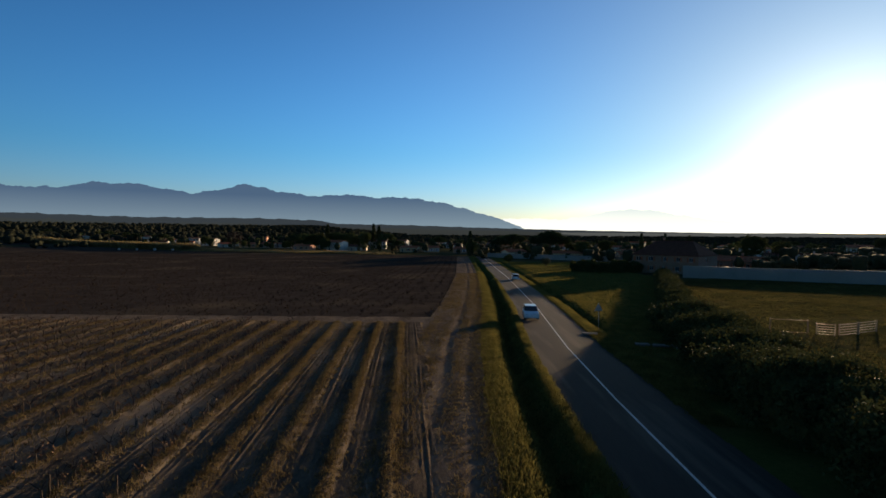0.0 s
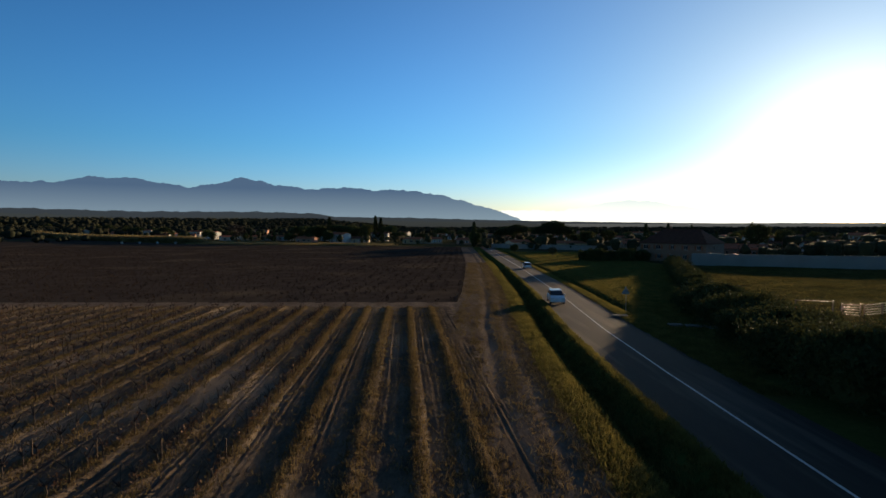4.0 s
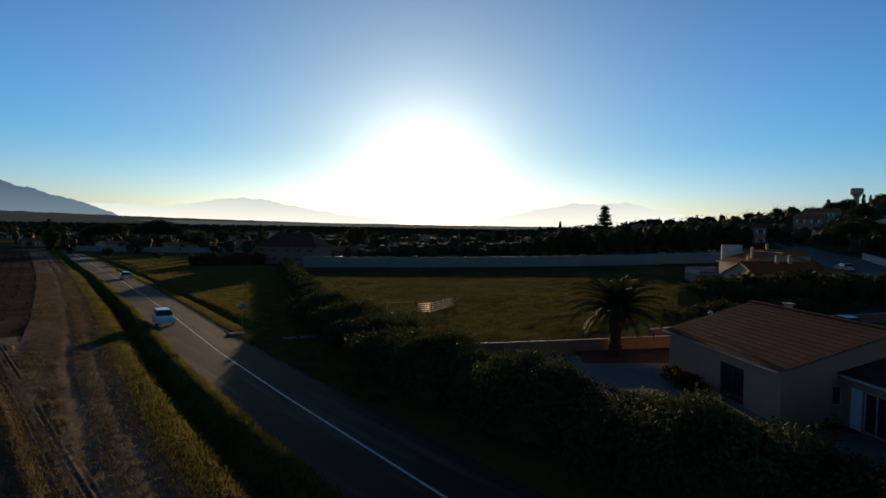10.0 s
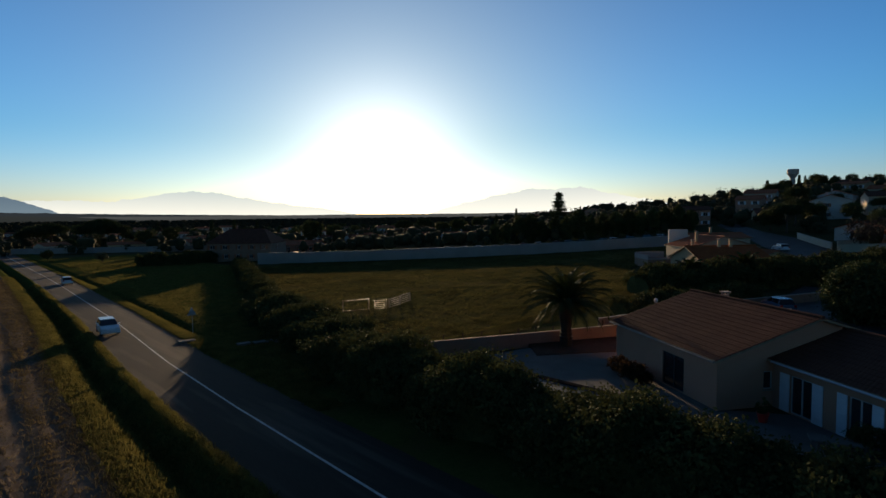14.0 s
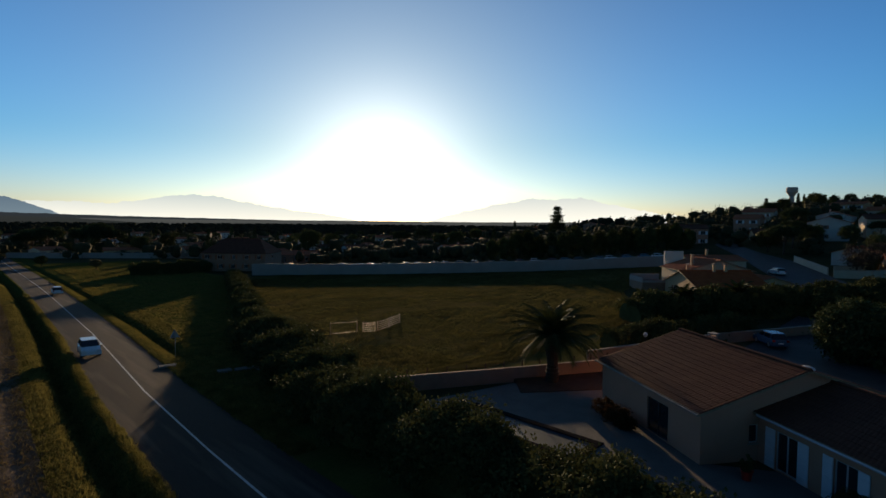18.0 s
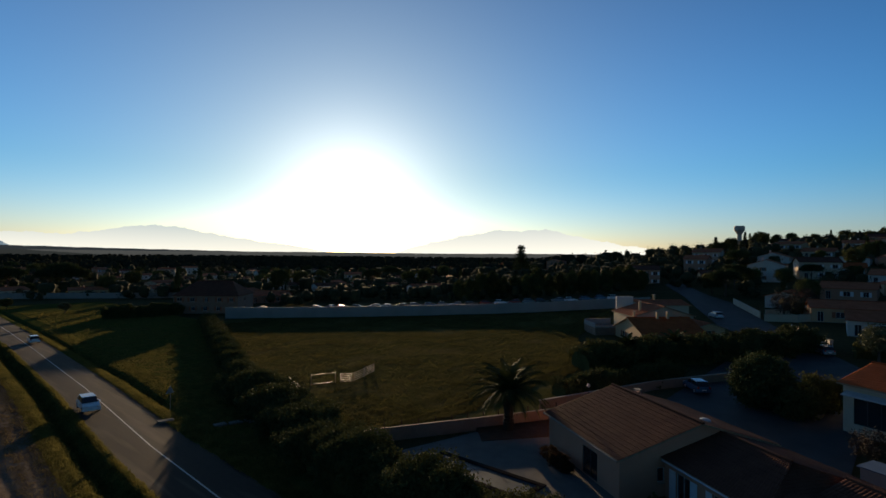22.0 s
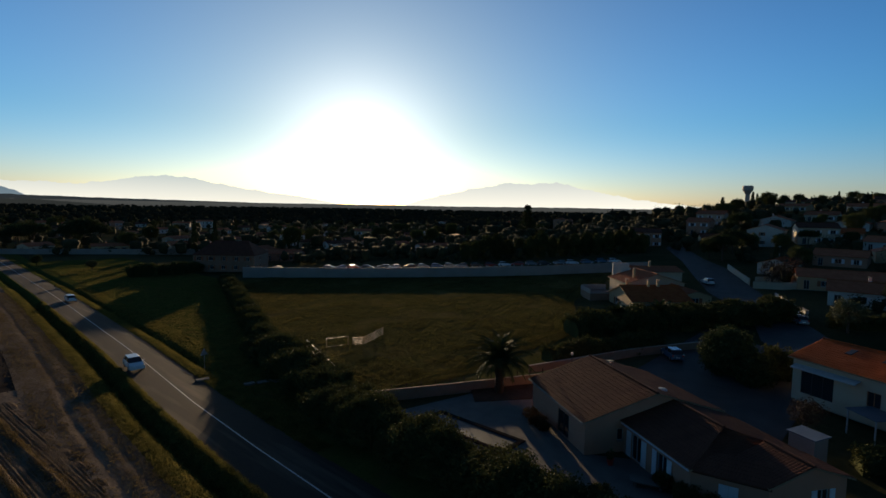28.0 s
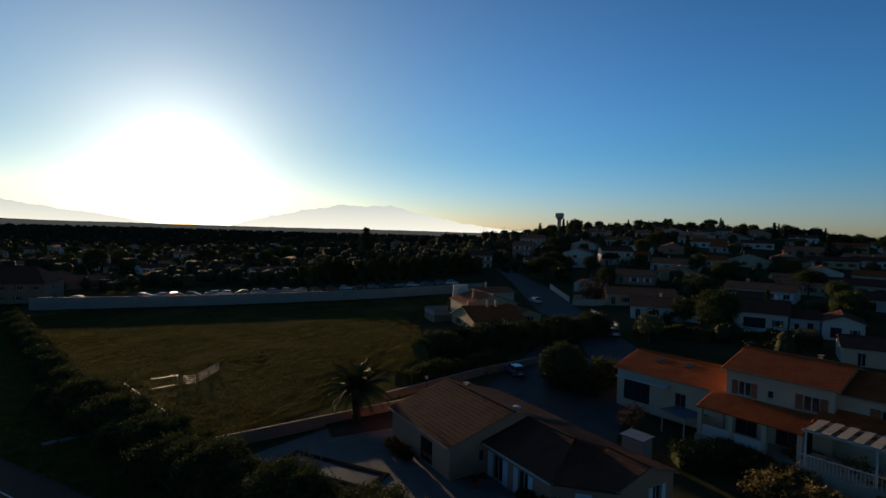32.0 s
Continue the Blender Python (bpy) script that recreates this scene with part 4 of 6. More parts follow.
def gable_block(parent, x0, y0, x1, y1, z0, h, pitch, wall_mat, tile_mat, along="x", over=0.35, rib=0.0, ops=None, t=0.25, hips=(0, 0), roof_name="roof"):
    """A block with a gabled (or hipped) roof: its walls with openings, its slopes and ridge. Returns the wall planes."""
    ops = ops or {}
    planes = {}
    mb = MB()
    corner = {"s": ((x0, y0), (x1, y0)), "e": ((x1, y0 + t), (x1, y1 - t)), "n": ((x1, y1), (x0, y1)), "w": ((x0, y1 - t), (x0, y0 + t))}
    for k, (p, q) in corner.items():
        planes[k] = panel(mb, p, q, z0, z0 + h, ops.get(k, ()), t)
    half = ((y1 - y0) if along == "x" else (x1 - x0)) / 2
    top = z0 + h + half * pitch
    if along == "x":
        ym = (y0 + y1) / 2
        if not hips[0]:
            mb.add([(x0, y0, z0 + h), (x0, y1, z0 + h), (x0, ym, top), (x0 + t, y0, z0 + h), (x0 + t, y1, z0 + h), (x0 + t, ym, top)], [(0, 2, 1), (3, 4, 5), (0, 3, 5, 2), (1, 2, 5, 4), (0, 1, 4, 3)])
        if not hips[1]:
            mb.add([(x1, y0, z0 + h), (x1, y1, z0 + h), (x1, ym, top), (x1 - t, y0, z0 + h), (x1 - t, y1, z0 + h), (x1 - t, ym, top)], [(0, 1, 2), (3, 5, 4), (0, 2, 5, 3), (1, 4, 5, 2), (0, 3, 4, 1)])
    else:
        xm = (x0 + x1) / 2
        if not hips[0]:
            mb.add([(x0, y0, z0 + h), (x1, y0, z0 + h), (xm, y0, top), (x0, y0 + t, z0 + h), (x1, y0 + t, z0 + h), (xm, y0 + t, top)], [(0, 1, 2), (3, 5, 4), (0, 2, 5, 3), (1, 4, 5, 2), (0, 3, 4, 1)])
        if not hips[1]:
            mb.add([(x0, y1, z0 + h), (x1, y1, z0 + h), (xm, y1, top), (x0, y1 - t, z0 + h), (x1, y1 - t, z0 + h), (xm, y1 - t, top)], [(0, 2, 1), (3, 4, 5), (0, 3, 5, 2), (1, 2, 5, 4), (0, 1, 4, 3)])
    part("wall", mb, M[wall_mat], parent)
    part("floor_slab", MB().box(x0 + 0.26, y0 + 0.26, z0 - 0.2, x1 - 0.26, y1 - 0.26, z0 + 0.05), M["stone"], parent)
    part("upper_slab", MB().box(x0 + 0.26, y0 + 0.26, z0 + h - 0.2, x1 - 0.26, y1 - 0.26, z0 + h - 0.05), M["stone"], parent)
    rb, bb = MB(), MB() if rib else None
    ez = z0 + h - over * pitch + 0.14
    rz = top + 0.14
    o = over
    if along == "x":
        r0 = x0 - o + (half + o) * hips[0]
        r1 = x1 + o - (half + o) * hips[1]
        roof_plane(rb, (x0 - o, y0 - o, ez), (x1 + o, y0 - o, ez), (r1, ym, rz), (r0, ym, rz), rib, boards=bb)
        roof_plane(rb, (x1 + o, y1 + o, ez), (x0 - o, y1 + o, ez), (r0, ym, rz), (r1, ym, rz), rib, boards=bb)
        if hips[0]:
            roof_plane(rb, (x0 - o, y1 + o, ez), (x0 - o, y0 - o, ez), (r0, ym, rz), (r0, ym, rz), rib, boards=bb)
        if hips[1]:
            roof_plane(rb, (x1 + o, y0 - o, ez), (x1 + o, y1 + o, ez), (r1, ym, rz), (r1, ym, rz), rib, boards=bb)
        ends = ((r0, ym, rz + 0.02), (r1, ym, rz + 0.02))
    else:
        r0 = y0 - o + (half + o) * hips[0]
        r1 = y1 + o - (half + o) * hips[1]
        roof_plane(rb, (x1 + o, y0 - o, ez), (x1 + o, y1 + o, ez), (xm, r1, rz), (xm, r0, rz), rib, boards=bb)
        roof_plane(rb, (x0 - o, y1 + o, ez), (x0 - o, y0 - o, ez), (xm, r0, rz), (xm, r1, rz), rib, boards=bb)
        if hips[0]:
            roof_plane(rb, (x0 - o, y0 - o, ez), (x1 + o, y0 - o, ez), (xm, r0, rz), (xm, r0, rz), rib, boards=bb)
        if hips[1]:
            roof_plane(rb, (x1 + o, y1 + o, ez), (x0 - o, y1 + o, ez), (xm, r1, rz), (xm, r1, rz), rib, boards=bb)
        ends = ((xm, r0, rz + 0.02), (xm, r1, rz + 0.02))
    roof = part(roof_name, rb, M[tile_mat], parent)
    if bb:
        part("roof_deck", bb, M["wood"], parent)
    if (Vector(ends[0]) - Vector(ends[1])).length > 0.3:
        part("ridge_tiles", MB().tube(ends, [0.13, 0.13], 8), M[tile_mat], roof)
    return planes


def chimney(parent, x, y, z0, z1, wall_mat, w=0.55):
    c = part("chimney", MB().box(x - w / 2, y - w / 2, z0, x + w / 2, y + w / 2, z1, bev=0.02), M[wall_mat], parent)
    part("cap", MB().box(x - w / 2 - 0.08, y - w / 2 - 0.08, z1 + 0.12, x + w / 2 + 0.08, y + w / 2 + 0.08, z1 + 0.2).box(x - w / 2, y - w / 2, z1, x - w / 2 + 0.1, y - w / 2 + 0.1, z1 + 0.12).box(x + w / 2 - 0.1, y + w / 2 - 0.1, z1, x + w / 2, y + w / 2, z1 + 0.12), M["stone"], c)
    return c

# ---- the bungalow beside the road ----
G1 = 0.12
bung = thing("bungalow", pose(28.2, 9.5, G1, 0, 0, -123.9), "pink-rendered bungalow with brown tiled roofs and white shutters", "house")
pl = gable_block(bung, -11.0, 0, 0, 13.0, 0, 2.9, 0.30, "render_pink", "tile_brown", "x", 0.35, 0.24,
                 {"s": [(5.9, 8.1, 0.06, 2.2)], "e": [(2.75, 3.35, 1.0, 2.05)]})
window(bung, pl["s"], (5.9, 8.1, 0.06, 2.2), name="sliding_door", frame_mat="dark_metal", sill=False)
window(bung, pl["e"], (2.75, 3.35, 1.0, 2.05), leafs=1)
pw = gable_block(bung, 0.0, 3.6, 8.3, 13.0, 0, 2.75, 0.28, "render_pink", "tile_brown", "x", 0.4, 0.24,
                 {"s": [(1.2, 2.6, 0.06, 2.15), (4.6, 5.8, 0.06, 2.15)]}, hips=(0, 0.55))
window(bung, pw["s"], (1.2, 2.6, 0.06, 2.15), "shutter_white", name="glazed_door", sill=False)
window(bung, pw["s"], (4.6, 5.8, 0.06, 2.15), "shutter_white", name="glazed_door", sill=False)
pg = gable_block(bung, 8.3, 6.9, 11.6, 13.2, 0, 2.75, 0.32, "render_pink", "tile_brown", "x", 0.35, 0.24,
                 {"e": [(3.6, 4.6, 0.9, 2.1)]})
window(bung, pg["e"], (3.6, 4.6, 0.9, 2.1), "shutter_white")
# the canted corner between the two wings, its shutters closed
cb = MB()
cant = panel(cb, (8.3, 3.6), (11.6, 6.9), 0, 2.7, [(1.75, 2.95, 0.9, 2.1)])
part("wall", cb, M["render_pink"], bung)
cw = window(bung, cant, (1.75, 2.95, 0.9, 2.1))
for xa, xb in ((1.76, 2.34), (2.36, 2.94)):
    sb = MB().box(xa, -0.03, 0.91, xb, 0.01, 2.09)
    for zz in (1.1, 1.5, 1.9):
        sb.box(xa + 0.05, -0.05, zz - 0.05, xb - 0.05, -0.03, zz + 0.05)
    part("shutter", sb, M["shutter_white"], cw, "closed white shutter")
rb = MB()
roof_plane(rb, (8.45, 3.15, 2.73), (12.0, 6.7, 2.73), (10.3, 8.4, 3.41), (7.9, 6.0, 3.41), 0.24)
part("roof", rb, M["tile_brown"], bung)
part("gutter", MB().tube([(0.4, 3.1, 2.72), (8.7, 3.1, 2.72)], [0.07, 0.07], 8), M["white_plastic"], bung, "white gutter")
part("gutter", MB().tube([(-11.3, -0.42, 2.86), (0.3, -0.42, 2.86)], [0.06, 0.06], 8), M["stone"], bung)
chimney(bung, -8.2, 7.0, 4.4, 5.15, "render_pink", 0.4)

# terrace, pool, garden walls
tagged(part("terrace", MB().prism([(21.2, 28.0), (21.6, 13.0), (21.2, 4.0), (22.0, -3.0), (33.0, 2.0), (28.6, 9.3), (34.5, 18.6), (40.0, 20.2), (32.6, 25.6)], -0.25, 0.14), M["paving"]), "pale paved terrace round the pool", "terrace", kind="structure")
pool = thing("swimming_pool", pose(25.1, 19.4, 0.14, 0, 0, 91), "covered garden pool with a dark stone rim", "pool")
part("basin", MB().box(-5.0, -1.7, -0.2, 5.0, 1.7, 0.012), M["dark_stone"], pool)
part("water", MB().box(-4.7, -1.4, 0.0, 4.7, 1.4, 0.03), M["pool_water"], pool, "still dark water")
for a, b, c, d in ((-5.0, -1.7, 5.0, -1.2), (-5.0, 1.2, 5.0, 1.7), (-5.0, -1.2, -4.5, 1.2), (4.5, -1.2, 5.0, 1.2)):
    part("coping", MB().box(a, b, 0.012, c, d, 0.10, bev=0.02), M["dark_stone"], pool)


def low_wall(name, pts, h, t, material, label, cap=None, base=None):
    e = thing(name, Matrix(), label, "wall")
    h0, h1 = h if isinstance(h, tuple) else (h, h)
    for i, ((xa, ya), (xb, yb)) in enumerate(zip(pts[:-1], pts[1:])):
        h = h0 + (h1 - h0) * (i + 0.5) / (len(pts) - 1)
        n = max(1, int(math.dist((xa, ya), (xb, yb)) / 6))
        d = Vector((xb - xa, yb - ya, 0)).normalized()
        s = Vector((-d.y, d.x, 0)) * t / 2
        for k in range(n):
            a = Vector((xa + (xb - xa) * k / n, ya + (yb - ya) * k / n, 0))
            b = Vector((xa + (xb - xa) * (k + 1) / n, ya + (yb - ya) * (k + 1) / n, 0))
            za, zb = ground_z(a.x, a.y), ground_z(b.x, b.y)
            mb = MB()
            mb.prism([(a - s)[:2], (b - s)[:2], (b + s)[:2], (a + s)[:2]], [za - 0.4, zb - 0.4, zb - 0.4, za - 0.4], [za + h, zb + h, zb + h, za + h])
            w = part("wall_bay", mb, M[material], e)
            if cap:
                s2 = s * 1.25
                part("coping", MB().prism([(a - s2)[:2], (b - s2)[:2], (b + s2)[:2], (a + s2)[:2]], [za + h + 0.002, zb + h + 0.002, zb + h + 0.002, za + h + 0.002], [za + h + 0.08, zb + h + 0.08, zb + h + 0.08, za + h + 0.08]), M[cap], w)
    return e


low_wall("garden_wall", [(24.0, 31.6), (34.4, 26.0), (42.5, 21.6)], 1.1, 0.22, "brick_wall", "low reddish garden wall between the pool and the meadow", "brick_wall")
low_wall("enclosure_wall", [(139.0, 49.0), (131.5, 57.5), (117.0, 72.0), (98.8, 96.0), (80.2, 120.0), (69.0, 136.0), (64.6, 142.4)], (2.45, 3.1), 0.3, "render_grey", "long pale grey rendered wall across the meadow", "stone")
tagged(part("planting_bed", MB().prism([(31.0, 23.6), (36.5, 19.6), (41.0, 20.8), (41.5, 21.9), (33.5, 26.2)], -0.2, 0.2), M["bed"]), "bed of reddish earth round the palm", "planting bed", kind="structure")

# ---- the palm ----


def make_palm(x, y, trunk_h=3.6, n=46, ln=3.3, label="date palm with a thick rough trunk and arching fronds", seed=3):
    rng = random.Random(seed)
    e = thing("palm_tree", pose(x, y, ground_z(x, y) + 0.1), label, "palm")
    mb = MB()
    for k in range(12):
        z = trunk_h * k / 12
        r = 0.52 + 0.05 * math.sin(k) + 0.16 * (k / 12) ** 3
        mb.tube([(0, 0, z - 0.1), (0, 0, z + trunk_h / 12)], [r * 0.86, r], 12)
    part("trunk", mb, M["twig"], e)
    for k in range(n):
        az, up = 6.283 * k * 0.381966, 1.35 - 1.6 * (k / n) + rng.uniform(-0.12, 0.12)
        pts = []
        p, el = Vector((0, 0, trunk_h)), up
        L = ln * rng.uniform(0.85, 1.1)
        for i in range(9):
            pts.append(p.copy())
            p = p + Vector((math.cos(az) * math.cos(el), math.sin(az) * math.cos(el), math.sin(el))) * (L / 8)
            el -= 0.075 + 0.018 * i * rng.uniform(0.8, 1.1)
        fb = MB().tube(pts, [0.035 - 0.003 * i for i in range(9)], 4)
        side = Vector((-math.sin(az), math.cos(az), 0))
        for i in range(1, 9):
            for q in range(4):
                a = pts[i - 1].lerp(pts[i], q / 4)
                d = (pts[i] - pts[i - 1]).normalized()
                w = 0.42 * math.sin(math.pi * min(1, (i + q / 4) / 9.3) ** 0.7) + 0.1
                for sg in (-1, 1):
                    tip = a + side * sg * w + d * 0.35 + Vector((0, 0, -0.12 - 0.1 * rng.random()))
                    fb.add([a - d * 0.06, a + d * 0.06, tip + d * 0.02, tip - d * 0.02], [(0, 1, 2, 3)])
        part("frond", fb, M["palm"], e)
    return e


make_palm(35.2, 23.6, 3.9, 66, 3.9)

make_palm(71.8, 27.2, 2.6, 34, 2.3, "small palm in front of the villa", 8)
make_palm(76.8, 21.8, 3.0, 34, 2.4, "small palm in front of the villa", 11)

# ---- the terraced houses with orange roofs ----
duo = thing("terraced_house", pose(54.6, -0.6, 1.8, 0, 0, -116.6), "cream terraced houses with orange tiled roofs and brown shutters", "house")
p1 = gable_block(duo, 0, 0, 12.4, 10.0, -0.8, 4.4, 0.27, "render_cream", "tile_orange", "x", 0.4, 0.24,
                 {"s": [(0.9, 4.2, 0.06, 2.5), (7.2, 8.4, 0.9, 2.3)]})
window(duo, p1["s"], (0.9, 4.2, 0.06, 2.5), name="patio_door", frame_mat="dark_metal", sill=False, leafs=3)
window(duo, p1["s"], (7.2, 8.4, 0.9, 2.3), "", name="shuttered_window", frame_mat="shutter_brown")
part("awning", MB().slab([(0.3, -0.9, 2.75), (6.6, -0.9, 2.75), (6.6, -0.02, 3.0), (0.3, -0.02, 3.0)], 0.1), M["white_plastic"], duo, "white awning box")
p2 = gable_block(duo, 12.7, -0.4, 21.8, 9.6, -0.8, 7.1, 0.27, "render_cream", "tile_orange", "x", 0.45, 0.24,
                 {"s": [(1.1, 2.3, 3.9, 5.3), (3.7, 4.3, 4.2, 5.0), (6.7, 8.0, 3.9, 5.3), (1.0, 3.0, 0.06, 2.2), (4.6, 7.6, 0.06, 2.2)]})
window(duo, p2["s"], (1.1, 2.3, 3.9, 5.3), "shutter_brown")
window(duo, p2["s"], (3.7, 4.3, 4.2, 5.0), "", leafs=1)
window(duo, p2["s"], (6.7, 8.0, 3.9, 5.3), "shutter_brown")
window(duo, p2["s"], (1.0, 3.0, 0.06, 2.2), name="glazed_door", sill=False, frame_mat="shutter_brown")
window(duo, p2["s"], (4.6, 7.6, 0.06, 2.2), name="glazed_door", sill=False, frame_mat="shutter_brown", leafs=3)
rb = MB()
roof_plane(rb, (11.4, -3.9, 2.75), (20.6, -3.9, 2.75), (20.6, -0.42, 3.75), (11.4, -0.42, 3.75), 0.24)
part("porch_roof", rb, M["tile_orange"], duo)
for px in (11.7, 14.6, 17.5, 20.3):
    part("porch_pillar", MB().box(px - 0.2, -3.7, 0, px + 0.2, -3.3, 2.7, bev=0.02), M["render_cream"], duo)
part("porch_parapet", MB().box(11.91, -3.6, 0, 17.29, -3.4, 1.0, bev=0.02), M["render_white"], duo)
part("porch_floor", MB().box(11.4, -3.9, -1.3, 20.6, -0.41, 0.02), M["stone"], duo)
p3 = gable_block(duo, 21.8, 0.6, 31.8, 10.0, -0.8, 6.7, 0.27, "render_cream", "tile_orange", "x", 0.4, 0.24, {"s": [(3.0, 4.6, 3.8, 5.2)]})
window(duo, p3["s"], (3.0, 4.6, 3.8, 5.2), "shutter_brown")
rb = MB()
roof_plane(rb, (20.7, -2.6, 3.6), (31.8, -2.6, 3.6), (31.8, 0.58, 4.5), (20.7, 0.58, 4.5), 0.24)
part("porch_roof", rb, M["tile_orange"], duo)
chimney(duo, 19.0, 5.2, 6.9, 8.0, "render_cream", 0.32)
for sx in (3.2, 6.6):
    zz = 3.6 + 0.27 * 2.9 + 0.24
    part("roof_window", MB().slab([(sx, 2.9, zz), (sx + 0.6, 2.9, zz), (sx + 0.6, 4.0, zz + 0.3), (sx, 4.0, zz + 0.3)], 0.16), M["dark_metal"], duo, "small dark roof window")
perg = thing("pergola", pose(54.6, -0.6, 2.9, 0, 0, -116.6) @ pose(-1.4, 0, 0), "white pergola with slats over a railed terrace", "pergola")
for k in range(9):
    part("slat", MB().box(22.9 + k * 1.05, -6.6, 2.95, 23.55 + k * 1.05, -2.7, 3.03), M["stone"], perg)
for px in (22.9, 27.5, 32.0):
    part("post", MB().box(px, -6.5, -0.2, px + 0.14, -6.36, 2.85), M["white_plastic"], perg)
part("beam", MB().box(22.7, -6.55, 2.8, 32.4, -6.35, 2.949), M["white_plastic"], perg)
part("beam", MB().box(22.7, -2.95, 2.8, 32.4, -2.75, 2.949), M["white_plastic"], perg)
part("terrace_floor", MB().box(22.4, -6.9, -2.9, 33.0, -2.6, 0.0), M["stone"], perg)
for k in range(40):
    part("baluster", MB().box(22.7 + k * 0.25, -6.75, 0.0, 22.74 + k * 0.25, -6.71, 0.95), M["white_plastic"], perg)
part("rail", MB().box(22.6, -6.77, 0.95, 32.6, -6.69, 1.02), M["white_plastic"], perg)

# ---- the villa by the meadow ----
ZV = ground_z(98, 34)
villa = thing("villa", pose(93.89, 31.89, ZV, 0, 0, -43.5), "cream villa with stepped terracotta roofs and chimneys", "house")
# the low front range, its long slope towards the meadow
pv = gable_block(villa, -4.4, -6.0, 7.2, 6.0, -0.9, 2.6, 0.36, "render_ochre", "tile_orange", "x", 0.4, 0.26, {"s": [(2.0, 3.4, -0.1, 1.2), (6.5, 7.9, -0.1, 1.2)], "w": [(3, 4.4, -0.1, 1.2)]})
window(villa, pv["s"], (2.0, 3.4, -0.1, 1.2), "shutter_brown")
window(villa, pv["s"], (6.5, 7.9, -0.1, 1.2), "shutter_brown")
window(villa, pv["w"], (3, 4.4, -0.1, 1.2), "shutter_brown")
pv2 = gable_block(villa, 7.6, -1.0, 14.0, 9.0, -0.5, 2.5, 0.28, "render_ochre", "tile", "y", 0.4, 0.26, {"s": [(2.4, 3.8, 0.4, 1.6)]})
window(villa, pv2["s"], (2.4, 3.8, 0.4, 1.6), "shutter_brown")
# the taller range behind, its gable over the front roof
gable_block(villa, 1.0, 9.5, 13.8, 20.0, 0, 3.1, 0.30, "render_cream", "tile", "y", 0.45, 0.26)
gable_block(villa, 7.5, 20.4, 19.0, 28.0, 0, 4.3, 0.22, "render_cream", "tile", "x", 0.4, 0.26)
for cx, cy, cz in ((-2.6, 1.5, 4.9), (1.0, -0.4, 5.0), (3.0, -0.4, 5.0), (3.6, 12.5, 5.9), (12.4, 24.0, 6.4)):
    chimney(villa, cx, cy, cz - 2.0, cz, "render_ochre", 0.45)
part("tower", MB().box(2.6, 22.3, -0.5, 6.6, 22.9, 6.2, bev=0.03), M["render_white"], villa, "tall plain white stair tower")
part("roof_terrace", MB().box(-8.2, 7.0, -0.8, -2.5, 13.4, 1.1, bev=0.03), M["brick_wall"], villa)
part("parapet", MB().box(-8.2, 7.0, 1.105, -8.05, 13.4, 2.0).box(-8.05, 13.25, 1.105, -2.5, 13.4, 2.2).box(-8.05, 7.0, 1.105, -2.5, 7.15, 1.4), M["render_grey"], villa, "white terrace parapet")

# ---- other houses: one builder, many placings ----


HOUSES = [(28, 5), (55, -12), (98, 34)]


def village_house(x, y, rot, w=10.0, d=8.0, h=3.0, wall="render_cream", tile="tile", storeys=1, pitch=0.28, hip=0, chim=True, shut="shutter_brown", seed=0, label="", base=None, group="houses of the village", rib=0.0):
    rng = random.Random(seed * 31 + int(x) * 7 + int(y))
    HOUSES.append((x, y))
    z = min(ground_z(x + dx, y + dy) for dx in (-5, 5) for dy in (-5, 5)) if base is None else base
    tone = {"render_cream": "cream", "render_white": "white", "render_ochre": "ochre", "render_pink": "pink", "render_grey": "grey", "brick_wall": "brownish"}[wall]
    size = ("single-storey", "two-storey", "three-storey")[storeys - 1]
    e = thing("house", pose(x, y, z, 0, 0, rot), label or f"{size} {tone} house with a {'hipped' if hip else 'gabled'} terracotta roof", "house", group)
    hh = h * storeys
    ops = {"s": [], "w": [], "e": []}
    n = max(2, int(w / 3.4))
    for s in range(storeys):
        for k in range(n):
            c = w * (k + 0.5) / n + rng.uniform(-0.2, 0.2)
            if s == 0 and k == 0:
                ops["s"].append((c - 0.55, c + 0.55, 0.06, 2.15))
            else:
                ww = rng.choice((0.5, 0.6, 0.75))
                ops["s"].append((c - ww, c + ww, s * h + 0.9, s * h + 2.15))
        ops["w"].append((d * 0.4 - 0.5, d * 0.4 + 0.5, s * h + 0.9, s * h + 2.1))
    ops["s"].sort()
    if rng.random() < 0.5:
        ops["e"] = list(ops["w"])
    pp = gable_block(e, -w / 2, -d / 2, w / 2, d / 2, 0, hh, pitch, wall, tile, "x", 0.35, rib, ops, hips=(hip, hip))
    for side in ("s", "w", "e"):
        for o in ops[side]:
            window(e, pp[side], o, shut if o[2] > 0.5 else "", sill=o[2] > 0.5, leafs=2 if o[1] - o[0] > 0.9 else 1, name="window" if o[2] > 0.5 else "house_door")
    part("plinth", MB().box(-w / 2 - 0.02, -d / 2 - 0.02, -2.5, w / 2 + 0.02, d / 2 + 0.02, -0.003), M["stone"], e)
    if chim:
        chimney(e, w * rng.uniform(-0.3, 0.3), d * 0.12, hh, hh + d / 2 * pitch + 0.9, wall)
    return e


